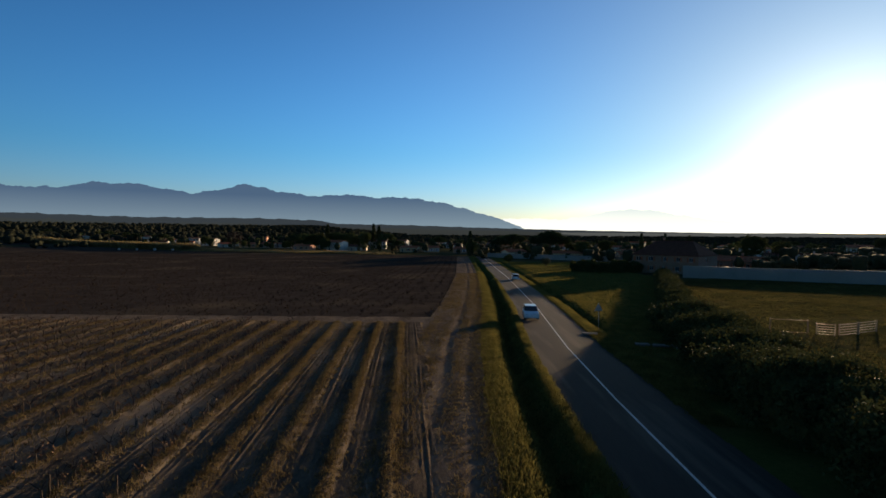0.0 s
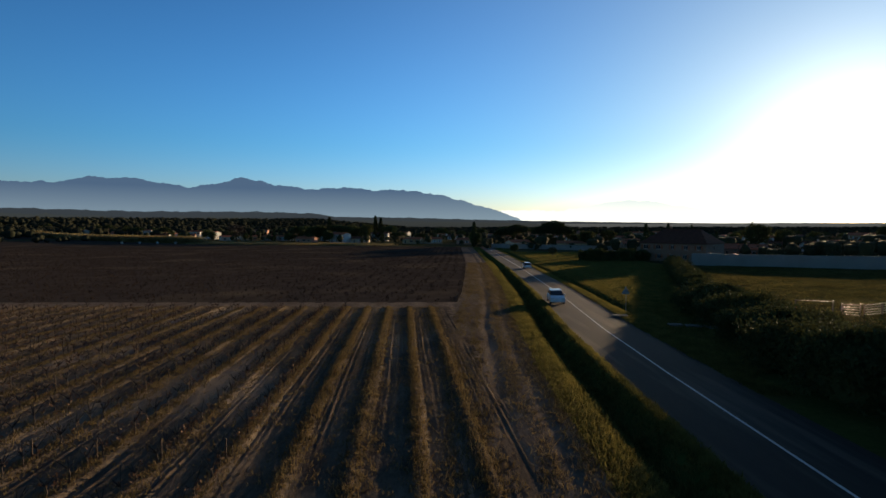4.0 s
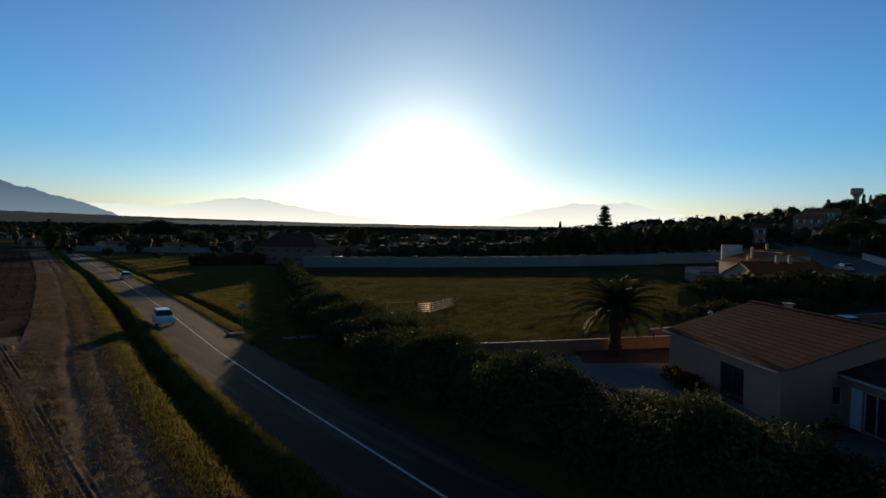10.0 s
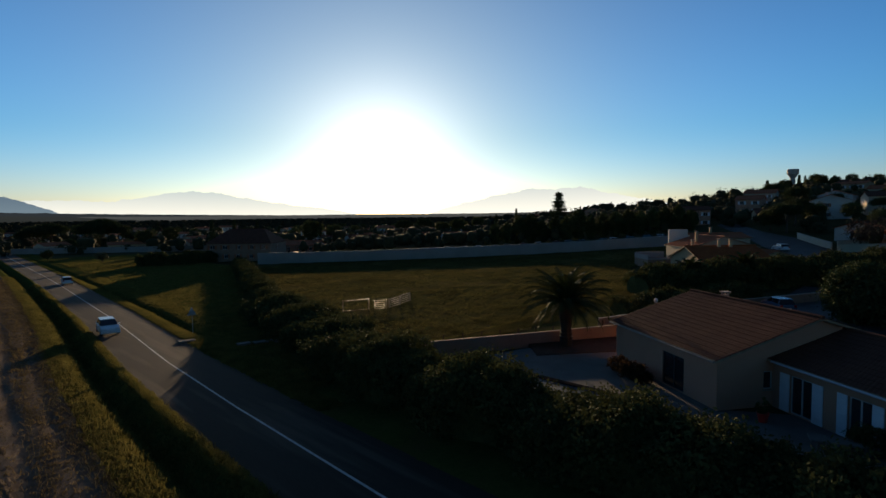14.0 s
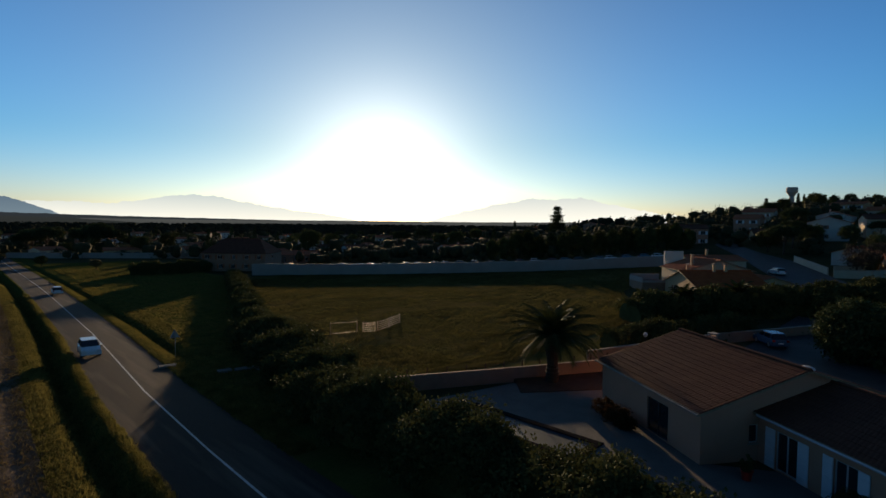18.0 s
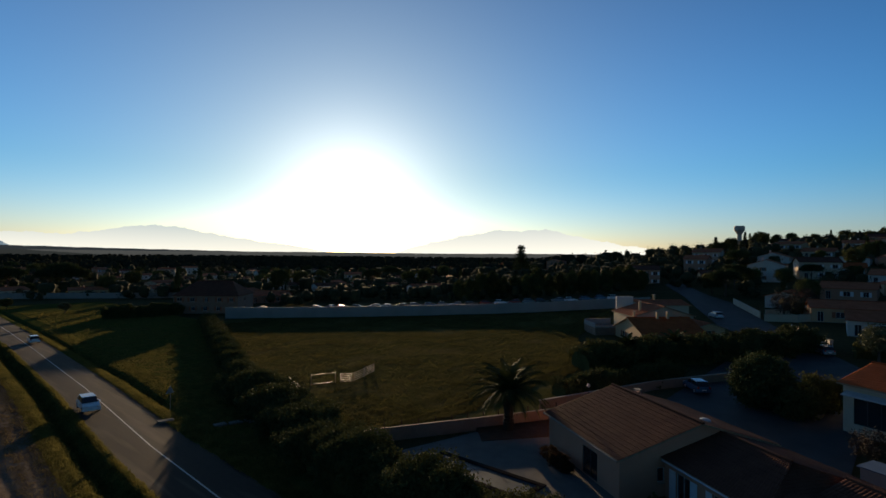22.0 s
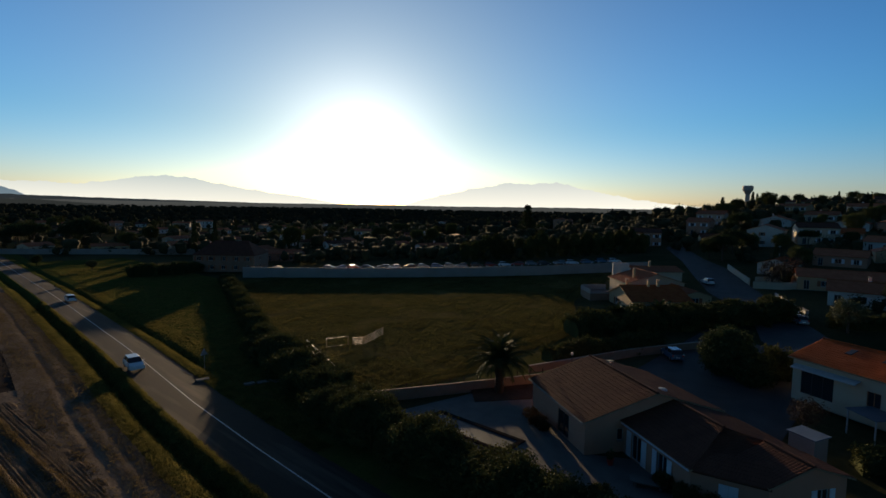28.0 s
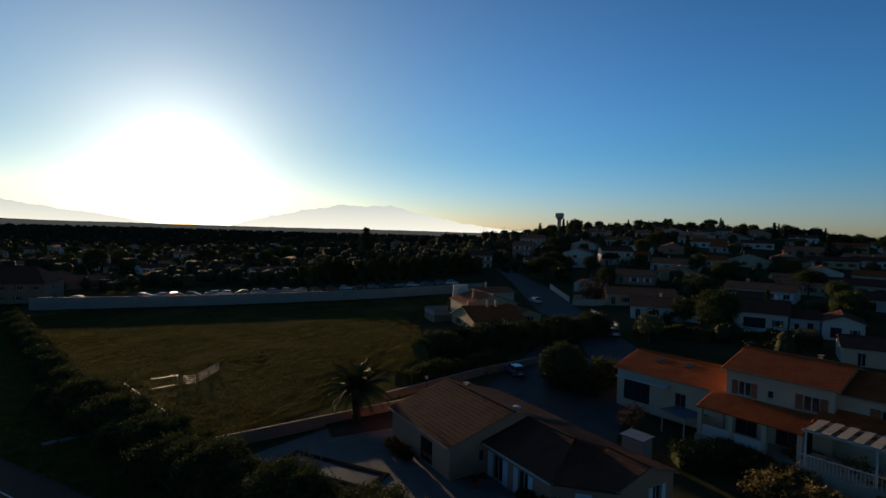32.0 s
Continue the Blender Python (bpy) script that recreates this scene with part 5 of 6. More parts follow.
# the house at the far end of the hedge
village_house(72.5, 166.0, -46, 20, 15, 2.8, "brick_wall", "tile_brown", 2, 0.55, 0.6, label="large brownish house with a hipped dark brown roof")
village_house(101.0, 180.0, -52, 13, 9, 3.0, "brick_wall", "tile", 1, 0.3, label="low brownish house beside the large house")
RNG = random.Random(5)
WALLS = ["render_cream", "render_white", "render_ochre", "render_white", "render_pink", "render_cream"]
# the hillside above the street
HILL = [(121, -2.5, 14, 0, 1), (136, 4, 17, 0, 1), (159, -26, 17, 0, 1), (174, -38, 15, 0, 1), (224, -28, 14, 1, 1), (248, 0, 12, 1, 1), (203, -3, 16, 0, 1), (184, -4, 12, 1, 1), (204, 33, 11, 1, 2), (212, 20, 12, 0, 2),
        (273, 26, 12, 0, 1), (232, 64, 9, 0, 2), (152, 19, 8, 1, 1), (237, -57, 16, 0, 1), (254, -72, 15, 0, 1), (96, -36, 10, 0, 1), (181, -52, 16, 0, 1), (266, -53, 16, 0, 1), (156, -54, 12, 0, 1), (218, -14, 12, 0, 1), (273, -16, 15, 0, 1), (300, -28, 13, 1, 1),
        (314, 2, 14, 1, 1), (172, 8, 12, 0, 1), (305, 14, 14, 0, 1), (322, -12, 14, 0, 1), (280, -36, 13, 0, 1), (204, -64, 14, 0, 1), (236, -42, 11, 1, 1), (339, -41, 14, 1, 1), (256, 40, 12, 1, 1), (202, 50, 9, 0, 1), (205, -47, 12, 1, 1), (142, -20, 11, 0, 1),
        (262, 68, 12, 0, 2), (195, 73, 11, 0, 2), (135, -64, 12, 0, 1), (232, -88, 13, 0, 1), (186, -80, 13, 1, 1), (259, -22, 12, 0, 1), (298, -12, 13, 1, 1), (222, 13, 11, 0, 1), (247, 13, 11, 1, 1), (227, -42, 11, 0, 1), (246, -71, 12, 0, 1), (183, -37, 12, 0, 1), (338, -22, 13, 0, 1), (352, 8, 13, 0, 1), (330, -62, 13, 0, 1), (300, -76, 14, 0, 1), (286, -8, 12, 0, 1)]
for k, (hx, hy, hw, gable, st) in enumerate(HILL):
    toward = math.degrees(math.atan2(hy + 8, hx + 12)) - 90
    village_house(hx, hy, toward + (90 if gable else 0) + RNG.uniform(-14, 14), RNG.uniform(9, 11) if gable else hw, hw if gable else RNG.uniform(8.0, 10), 2.9, WALLS[(k * 5 + 3) % 6], RNG.choice(("tile", "tile", "tile_orange", "tile_brown")), st, 0.32, 0, k % 2 == 0, RNG.choice(("shutter_brown", "shutter_white")), k, group="hillside houses")
for k in range(14):
    hx, hy = 300 + 75 * ((k * 0.618034) % 1.0), -110 + 190 * ((k * 0.7548777 + 0.3) % 1.0)
    if min((hx - a) ** 2 + (hy - b) ** 2 for a, b in HOUSES) < 190:
        continue
    village_house(hx, hy, -90 + RNG.uniform(-25, 25), RNG.uniform(10, 15), 8.5, 2.9, WALLS[k % 6], RNG.choice(("tile", "tile", "tile_brown")), 1, 0.28, 0, True, "shutter_white", 50 + k, group="hillside houses")
# the white house with three roofs above the terraced houses
HOUSES.append((117, -27))
trio = thing("house", pose(114.0, -27.3, ground_z(114, -27) - 0.3, 0, 0, -98.7), "white house with three terracotta roofs and a railed terrace", "house", "hillside houses")
ta = gable_block(trio, -11.0, 0.0, -1.2, 12.0, 0, 3.9, 0.36, "render_white", "tile_brown", "x", 0.4, 0.28, {"s": [(2.0, 6.0, 0.7, 2.9), (7.6, 8.6, 1.4, 2.7)]})
window(trio, ta["s"], (2.0, 6.0, 0.7, 2.9), name="patio_door", frame_mat="dark_metal", sill=False, leafs=3)
window(trio, ta["s"], (7.6, 8.6, 1.4, 2.7), "shutter_brown", leafs=1)
tb = gable_block(trio, -0.9, 2.5, 4.2, 11.0, 0, 3.2, 0.30, "render_white", "tile_brown", "x", 0.3, 0.28, {"s": [(0.8, 1.7, 0.9, 2.2), (3.0, 4.0, 0.5, 2.5)]})
window(trio, tb["s"], (0.8, 1.7, 0.9, 2.2), leafs=1)
window(trio, tb["s"], (3.0, 4.0, 0.5, 2.5), name="house_door", sill=False, frame_mat="shutter_brown")
tc3 = gable_block(trio, 4.5, -1.0, 11.0, 11.0, 0, 3.6, 0.36, "render_white", "tile_brown", "y", 0.4, 0.28, {"s": [(1.2, 3.0, 0.6, 2.6), (4.6, 5.4, 1.2, 2.4)]})
window(trio, tc3["s"], (1.2, 3.0, 0.6, 2.6), name="glazed_door", sill=False, frame_mat="shutter_brown")
window(trio, tc3["s"], (4.6, 5.4, 1.2, 2.4), "shutter_brown", leafs=1)
part("plinth", MB().box(-11.02, -0.02, -2.6, 11.02, 12.02, -0.003), M["stone"], trio)
part("terrace", MB().box(-13.0, -3.6, -2.6, 4.3, -0.03, 0.45), M["render_white"], trio, "white raised terrace")
for k in range(15):
    part("baluster", MB().box(-12.8 + 1.2 * k, -3.5, 0.452, -12.65 + 1.2 * k, -3.35, 1.15), M["render_white"], trio)
part("rail", MB().box(-12.9, -3.55, 1.152, 4.25, -3.3, 1.28), M["render_white"], trio)
chimney(trio, -3.5, 7.0, 4.6, 6.9, "render_white")
# the village on the plain
for k in range(92):
    az = -34 + 100 * ((k * 0.618034) % 1.0)
    dist = 265 + 340 * ((k * 0.7548777) % 1.0) + (60 if az < -5 else 0)
    if az > 48:
        dist += 60
    hx, hy = dist * math.sin(radians(az)), dist * math.cos(radians(az))
    while not past_field(hx, hy):
        hx, hy = hx * 1.15, hy * 1.15
    village_house(hx, hy, RNG.uniform(-40, 40), RNG.uniform(9, 15), RNG.uniform(7, 9.5), 2.9, WALLS[(k * 5) % 6], RNG.choice(("tile", "tile", "tile_brown")), RNG.choice((1, 1, 1, 2)), 0.28, 0, k % 2 == 0, RNG.choice(("shutter_brown", "shutter_white")), 100 + k, group="houses on the plain")

# the low roofs behind the car park
for k in range(30):
    az = 19 + 31 * ((k * 0.618034 + 0.4) % 1.0)
    dist = 205 + 75 * ((k * 0.7548777 + 0.15) % 1.0)
    hx, hy = dist * math.sin(radians(az)), dist * math.cos(radians(az))
    if min((hx - a) ** 2 + (hy - b) ** 2 for a, b in HOUSES) > 230:
        village_house(hx, hy, RNG.uniform(-30, 60), RNG.uniform(10, 15), RNG.uniform(8, 10), 2.8, WALLS[(k * 5 + 1) % 6], RNG.choice(("tile", "tile_brown", "tile")), 1, 0.28, 0, k % 2 == 0, "shutter_brown", 300 + k, group="houses on the plain")

# ---- hedges and trees near the road ----
hedge("garden_hedge", [(18.4, 32.0), (17.9, 20.0), (17.4, 10.0), (17.2, 0.0), (16.6, -14.0), (15.6, -30.0)], 5.0, 2.9, 150000, 0.10, "tall dense dark hedge between the road and the bungalow", seed=2)
hedge("hedge_thicket", [(20.8, 33.0), (23.4, 46.0), (27.4, 60.0)], 6.2, 2.3, 60000, 0.11, "broad dark thicket at the corner of the meadow", seed=15)
hedge("field_hedge", [(hedge_x(y) + 0.0, y) for y in (58, 68, 84, 100, 118, 136)], 3.4, 2.2, 80000, 0.12, "long overgrown dark hedge along the meadow", seed=5)
hedge("lawn_thicket", [(41.0, 168.5), (48.0, 165.5), (55.0, 164.5), (61.0, 166.5)], 5.0, 3.0, 24000, 0.2, "wide dark thicket in front of the grey house", seed=21)
hedge("street_hedge", [(96.0, 1.5), (100.0, -8.0), (100.5, -16.0), (103.0, -22.0), (105.0, -30.0)], 2.2, 2.0, 22000, 0.15, "dark hedge in front of the hillside gardens", seed=23)
low_wall("hillside_wall", [(133.0, 20.4), (137.5, 14.5), (141.5, 9.7)], 1.5, 0.25, "render_cream", "pale garden wall above the street", "stone")
low_wall("hillside_wall", [(103.5, -14.0), (107.0, -20.6), (107.5, -27.0)], 1.0, 0.22, "render_white", "low white garden wall on the hillside", "stone")
hedge("villa_hedge", [(49.0, 26.0), (58.0, 22.0), (66.0, 17.5)], 3.0, 2.0, 24000, 0.13, "clipped dark hedge in front of the villa", seed=8)
hedge("villa_shrubbery", [(64.0, 31.0), (73.0, 25.0), (86.0, 16.0), (98.0, 8.0)], 6.5, 3.2, 60000, 0.16, "tall dark shrubbery round the villa", seed=9)
hedge("terrace_hedge", [(41.0, -7.5), (43.5, -13.0), (39.0, -15.5)], 2.6, 1.7, 20000, 0.12, "dark hedge below the terraced houses", seed=12)
tree("cypress", 15.0, 292, 1.25)
for tx, ty, ts in ((33.0, 298, 1.15), (40.5, 303, 1.35), (53.5, 294, 1.2), (60.5, 300, 1.45), (66.5, 297, 1.1), (37.0, 318, 1.3)):
    tree("pine", tx, ty, ts, "broad umbrella pine over the village roofs", "umbrella pines of the village")
for k in range(14):
    paz, pd = radians(-15.6 + 10.2 * ((k * 0.618034) % 1.0)), 415 + 55 * ((k * 0.7548777) % 1.0)
    tree(("pine", "round_b", "round_b", "cypress")[k % 4], pd * math.sin(paz), pd * math.cos(paz), 1.25 + 0.12 * (k % 4), "tall dark tree of the grove past the field", "grove past the field")
tree("bare", -158.0, 402.0, 2.1, "large bare winter tree past the reeds")
tree("round_b", 130.0, 223, 1.35, "tall dark tree over the village roofs")
tree("round_a", 27.2, 219, 0.6)
tree("olive", 37.3, 192.0, 0.85)
tree("cedar", 225, 148, 1.3)
tree("dome", 59.5, 7.0, 1.0, "large round dark evergreen tree beside the drive")
for k in range(17):
    tree("clipped", 176 - 2.5 * k, 66 + 3.07 * k, 1.15 + 0.1 * ((k * 7) % 4), group="row of clipped trees behind the wall")
RT = random.Random(11)
KINDS = ("round_a", "round_b", "pine", "olive", "round_a", "cypress", "round_b")
for k in range(150):
    az = -38 + 104 * ((k * 0.618034 + 0.21) % 1.0)
    dist = 250 + 420 * ((k * 0.7548777 + 0.4) % 1.0)
    x, y = dist * math.sin(radians(az)), dist * math.cos(radians(az))
    while not past_field(x, y):
        x, y = x * 1.12, y * 1.12
    tree(KINDS[k % 7], x, y, RT.uniform(0.7, 1.15), group="trees of the village")


def street_near(y):
    return np.interp(y, [-6, 1, 7.4, 11, 14.2, 18.4, 25.3, 35, 46.6, 62], [58, 68, 79, 90.5, 98, 105, 114.5, 135, 160, 188])


def street_off(y):
    return np.interp(y, [-6, 1, 4.4, 8.7, 14.0, 20.0, 30.3, 42.6, 62], [76, 89, 95.8, 103.2, 115.5, 127.5, 149.5, 167, 200])


for k in range(110):
    x, y = RT.uniform(85, 430), RT.uniform(-130, 95)
    if (y > 50 and x < 190) or min((x - a) ** 2 + (y - b) ** 2 for a, b in HOUSES) < 110 or street_near(y) - 5 < x < street_off(y) + 6 or (x < 118 and y > -5):
        continue
    tree(KINDS[(k * 3) % 7], x, y, RT.uniform(0.55, 0.95), group="hillside trees")


def woods(name, n, az0, az1, d0, d1, size, label, seed):
    """Far woods on the plain: nobody could count these trees."""
    rng = np.random.default_rng(seed)
    az, d = np.radians(rng.uniform(az0, az1, n)), rng.uniform(d0, d1, n)
    x, y = d * np.sin(az), d * np.cos(az)
    h = size * rng.uniform(0.5, 1.2, n)
    c = np.stack([x, y, land(x, y)], 1)
    per = 18
    q = rng.normal(size=(n * per, 3))
    q /= np.linalg.norm(q, axis=1)[:, None]
    p = np.repeat(c, per, 0) + q * np.repeat(np.stack([h * 0.55, h * 0.55, h * 0.45], 1), per, 0) + np.repeat(np.stack([0 * h, 0 * h, h * 0.5], 1), per, 0)
    v, f = leaves(p, size * 0.11, rng)
    bv, bf = blobs(c + np.stack([0 * h, 0 * h, h * 0.45], 1), np.stack([h * 0.5, h * 0.5, h * 0.42], 1), rng)
    return tagged(new(name, np_mesh(name, np.concatenate([v, bv]), np.concatenate([f, bf + len(v)]), M["wood_far"])), label, "woods", kind="stuff")


woods("far_woods", 2600, -50, 76, 600, 1150, 8.0, "dark woods and orchards across the plain", 3)
woods("farther_woods", 2600, -60, -6, 1150, 2500, 11.0, "far dark woods below the mountains", 4)
woods("plain_woods", 2600, -8, 78, 1100, 2700, 11.0, "far dark woods at the end of the plain", 5)
woods("village_woods", 170, 46, 67, 330, 520, 9.0, "dark tall trees of the village below the hill", 8)
woods("hill_woods", 520, 68, 112, 370, 560, 6.2, "dark trees on top of the hill", 6)
def greenery(name, n, place, size, label, seed, material="far_leaf", clear=7.0, per=95, fine=0.06):
    """Gardens full of shrubs and small trees between the houses."""
    rng = np.random.default_rng(seed)
    x, y = place(rng, n)
    hs = np.array(HOUSES)
    ok = np.min((x[:, None] - hs[None, :, 0]) ** 2 + (y[:, None] - hs[None, :, 1]) ** 2, 1) > clear ** 2
    x, y = x[ok], y[ok]
    n = len(x)
    h = size * rng.uniform(0.35, 1.35, n) ** 1.6
    q = rng.normal(size=(n * per, 3))
    q /= np.linalg.norm(q, axis=1)[:, None]
    q *= rng.uniform(0.6, 1.1, (n * per, 1))
    q *= 1 + 0.25 * np.sin(q[:, :1] * 6 + np.repeat(h, per)[:, None] * 9) * np.cos(q[:, 1:2] * 5)
    w = h * rng.uniform(0.4, 0.75, n)
    p = np.repeat(np.stack([x, y, land(x, y) + h * 0.5], 1), per, 0) + q * np.repeat(np.stack([w, w, h * 0.5], 1), per, 0)
    v, f = leaves(p, size * fine, rng)
    bv, bf = blobs(np.stack([x, y, land(x, y) + h * 0.45], 1), np.stack([w * 0.58, w * 0.58, h * 0.36], 1), rng)
    v, f = np.concatenate([v, bv]), np.concatenate([f, bf + len(v)])
    return tagged(new(name, np_mesh(name, v, f, M[material])), label, "shrubs", kind="stuff")


def on_plain(rng, n):
    az = np.radians(rng.uniform(-38, 76, n))
    az = az[(np.degrees(az) > -9) | (rng.random(n) < 0.45)]
    d = rng.uniform(1.0, 2.6, len(az)) * np.interp(np.degrees(az), [-38, -8, 6, 30, 45, 62, 76], [320, 310, 255, 225, 215, 230, 300])
    x, y = d * np.sin(az), d * np.cos(az)
    out = past_field(x, y)
    return x[out], y[out]


def on_hill(rng, n):
    x, y = rng.uniform(84, 430, n), rng.uniform(-150, 110, n)
    near, off = street_near(y), street_off(y)
    keep = ~((x > near - 4) & (x < off + 6) & (y > -8) & (y < 66)) & ~((y > 40) & (x < wall_x(y) + 36)) & ~((y > -6) & (x < near))
    return x[keep], y[keep]


greenery("village_gardens", 1600, on_plain, 5.4, "dark shrubs and small trees of the village gardens", 31)
greenery("hillside_gardens", 1000, on_hill, 3.9, "dark garden shrubs and small trees on the hillside", 32, "far_leaf", 8.0, 190, 0.055)


def behind_wall(rng, n):
    y = rng.uniform(45, 190, n)
    return wall_x(y) + 46 + 130 * rng.random(n) ** 0.8, y


greenery("orchard_scrub", 900, behind_wall, 4.2, "dark scrub and fruit trees behind the long wall", 33, "far_leaf", 8.0, 90, 0.06)
woods("field_edge_scrub", 30, -50, -34, 470, 560, 5.0, "dry scrub at the far edge of the field", 7)

# water tower on the hill
wt = thing("water_tower", pose(402, 86.5, ground_z(402, 86.5) - 2), "mushroom-shaped concrete water tower on the hill", "water tower")
part("shaft", MB().lathe([(1.7, 0), (1.45, 13)], 20), M["tower"], wt)
part("tank", MB().lathe([(1.45, 13), (3.1, 15.4), (3.4, 15.6), (3.4, 18.2), (2.9, 18.8)], 24), M["tower"], wt)

# ---- vines ----
vine_rng = np.random.default_rng(9)


def vine_row(k, y0, y1):
    x0 = ROW_0 - ROW_STEP * k
    ys = np.arange(y0, y1, 1.05) + vine_rng.normal(size=len(np.arange(y0, y1, 1.05))) * 0.12
    e = thing("vine_row", Matrix(), "row of bare pruned vines with thin posts and wire", "vines", "rows of the vineyard")
    mb = MB()
    for y in ys:
        x = x0 + float(row_shift(y)) + vine_rng.normal() * 0.05
        z = ground_z(x, y) + 0.22
        h = 0.28 + 0.2 * vine_rng.random()
        mb.tube([(x, y, z - 0.1), (x + 0.04, y + 0.03, z + h * 0.5), (x, y + 0.05, z + h)], [0.035, 0.025, 0.02], 5)
        for q in range(7):
            a = vine_rng.uniform(0, 6.28)
            l = 0.3 + 0.35 * vine_rng.random()
            b = Vector((x, y + 0.05, z + h))
            t = b + Vector((math.cos(a) * l * 0.5, math.sin(a) * l * 0.8, l * vine_rng.uniform(0.2, 0.9)))
            s = Vector((0.014, 0.014, 0))
            mb.add([b - s, b + s, t + s * 0.5, t - s * 0.5], [(0, 1, 2, 3)])
    part("vines", mb, M["twig"], e)
    yy = vine_rng.uniform(y0, y1, int((y1 - y0) * 20))
    yy = yy[np.sin(yy * 0.8 + k) + np.sin(yy * 2.3 + 2 * k) > -0.7]
    pp = np.stack([x0 + row_shift(yy) + vine_rng.normal(size=len(yy)) * 0.14, yy, land(x0 + 0 * yy, yy) + 0.3 + 0.55 * vine_rng.random(len(yy))], 1)
    lv, lf = leaves(pp, 0.06, vine_rng)
    part("dry_leaves", np_mesh("dry_leaves", lv, lf, M["dead_leaf"]), None, e)
    for y in np.arange(y0 + 1, y1, 8.3):
        x = x0 + float(row_shift(y))
        z = ground_z(x, y)
        part("post", MB().box(x - 0.02, y - 0.02, z, x + 0.02, y + 0.02, z + 1.0), M["twig"], e)
    wb = MB()
    for hh in (0.75, 1.15):
        pts = [(x0 + float(row_shift(y)), y, ground_z(x0, y) + hh) for y in np.arange(y0, y1, 4)]
        wb.tube(pts, [0.003] * len(pts), 3, False)
    part("wire", wb, M["twig"], e)


for k in range(3, 24):
    vine_row(k, -8.0 if k < 12 else 12.0, 57.0)

# ---- grass, tufts and weeds ----


def tufts(name, pts, h, material, label, seed, per=5, wide=0.03):
    rng = np.random.default_rng(seed)
    n = len(pts)
    base = np.repeat(pts, per, 0) + rng.normal(size=(n * per, 3)) * [0.10, 0.10, 0]
    a = rng.uniform(0, 6.283, n * per)
    hh = h * rng.uniform(0.5, 1.3, n * per)
    lean = rng.normal(size=(n * per, 2)) * (hh * 0.4)[:, None]
    w = np.stack([np.cos(a), np.sin(a), 0 * a], 1) * (wide * (1 + h))
    tip = base + np.concatenate([lean, hh[:, None]], 1)
    v = np.stack([base - w, base + w, tip], 1).reshape(-1, 3)
    return tagged(new(name, np_mesh(name, v, np.arange(3 * n * per).reshape(-1, 3), M[material])), label, "grass", kind="stuff")


def strip_points(n, y0, y1, d0, d1, seed, extra=True):
    rng = np.random.default_rng(seed)
    y = y0 + (y1 - y0) * rng.random(n) ** 1.3
    x = road_x(y) + rng.uniform(d0, d1, n)
    return np.stack([x, y, land(x, y) + (ditches(x, y) if extra else 0) + 0.02], 1)


tufts("verge_grass", np.concatenate([strip_points(16000, 5, 160, -7.5, -5.3, 1), strip_points(7000, 5, 130, -3.9, -3.15, 2), strip_points(5000, 5, 130, -5.3, -3.9, 21)]), 0.22, "blade", "tall green grass along the ditch", 1)
tufts("roadside_grass", np.concatenate([strip_points(7000, 26, 160, 3.2, 4.7, 3), strip_points(8000, 30, 150, 4.7, 9.0, 4)]), 0.2, "blade", "green grass beside the road", 2)
rg = np.random.default_rng(8)
ly = rg.uniform(45, 200, 22000)
lx = road_x(ly) + 8.8 + rg.random(22000) * np.maximum(np.where(ly < 140, hedge_x(ly), 58.0) - road_x(ly) - 9.0, 0.5)
tufts("lawn_grass", np.stack([lx, ly, land(lx, ly) + 0.05], 1), 0.14, "blade", "rough green grass", 3, 4)
clump = rg.integers(0, 14000, 60000)
my = np.clip((31 + 97 * rg.random(14000) ** 1.4)[clump] + rg.normal(size=60000) * 0.45, 29.0, 128)
mx0, mx1 = np.maximum(hedge_x(my) + 2, np.maximum(25.0, 25.2 + (32.2 - my) * 1.86)), np.minimum(wall_x(my) - 1, np.interp(my, [22, 30, 45, 60], [47, 64, 90, 160]))
mx = np.clip(mx0 + rg.random(14000)[clump] * (mx1 - mx0) + rg.normal(size=60000) * 0.6, mx0, mx1)
tufts("meadow_grass", np.stack([mx, my, land(mx, my) + 0.06], 1), 0.17, "dry_blade", "dry straw-coloured grass tufts", 4, 4, 0.02)
clump = rg.integers(0, 5000, 30000)
my = np.clip((31 + 97 * rg.random(5000) ** 1.4)[clump] + rg.normal(size=30000) * 0.6, 33.5, 128)
mx0, mx1 = np.maximum(hedge_x(my) + 2, np.maximum(25.0, 25.2 + (32.2 - my) * 1.86)), np.minimum(wall_x(my) - 1, np.interp(my, [22, 30, 45, 60], [47, 64, 90, 160]))
mx = np.clip(mx0 + rg.random(5000)[clump] * (mx1 - mx0) + rg.normal(size=30000) * 0.9, mx0, mx1)
tufts("green_tufts", np.stack([mx, my, land(mx, my) + 0.05], 1), 0.16, "blade", "dark green grass tufts in the meadow", 14, 4, 0.02)
kt = rg.integers(0, 170, 9000)
ky0 = 31 + 70 * rg.random(170) ** 2.2
ky = np.clip(ky0[kt] + rg.normal(size=9000) * 0.45, 30.0, 126)
kx0, kx1 = np.maximum(hedge_x(ky) + 3, np.maximum(26.0, 26.2 + (32.2 - ky) * 1.86)), np.minimum(wall_x(ky) - 2, np.interp(ky, [22, 30, 45, 60], [46, 62, 88, 158]))
kx = np.clip(kx0 + rg.random(170)[kt] * (kx1 - kx0) + rg.normal(size=9000) * 0.8, kx0, kx1)
tufts("meadow_tussocks", np.stack([kx, ky, land(kx, ky) + 0.06], 1), 0.24, "dry_blade", "straw-coloured tussocks in the meadow", 44, 4, 0.02)
wy = rg.uniform(-5, 58, 52000)
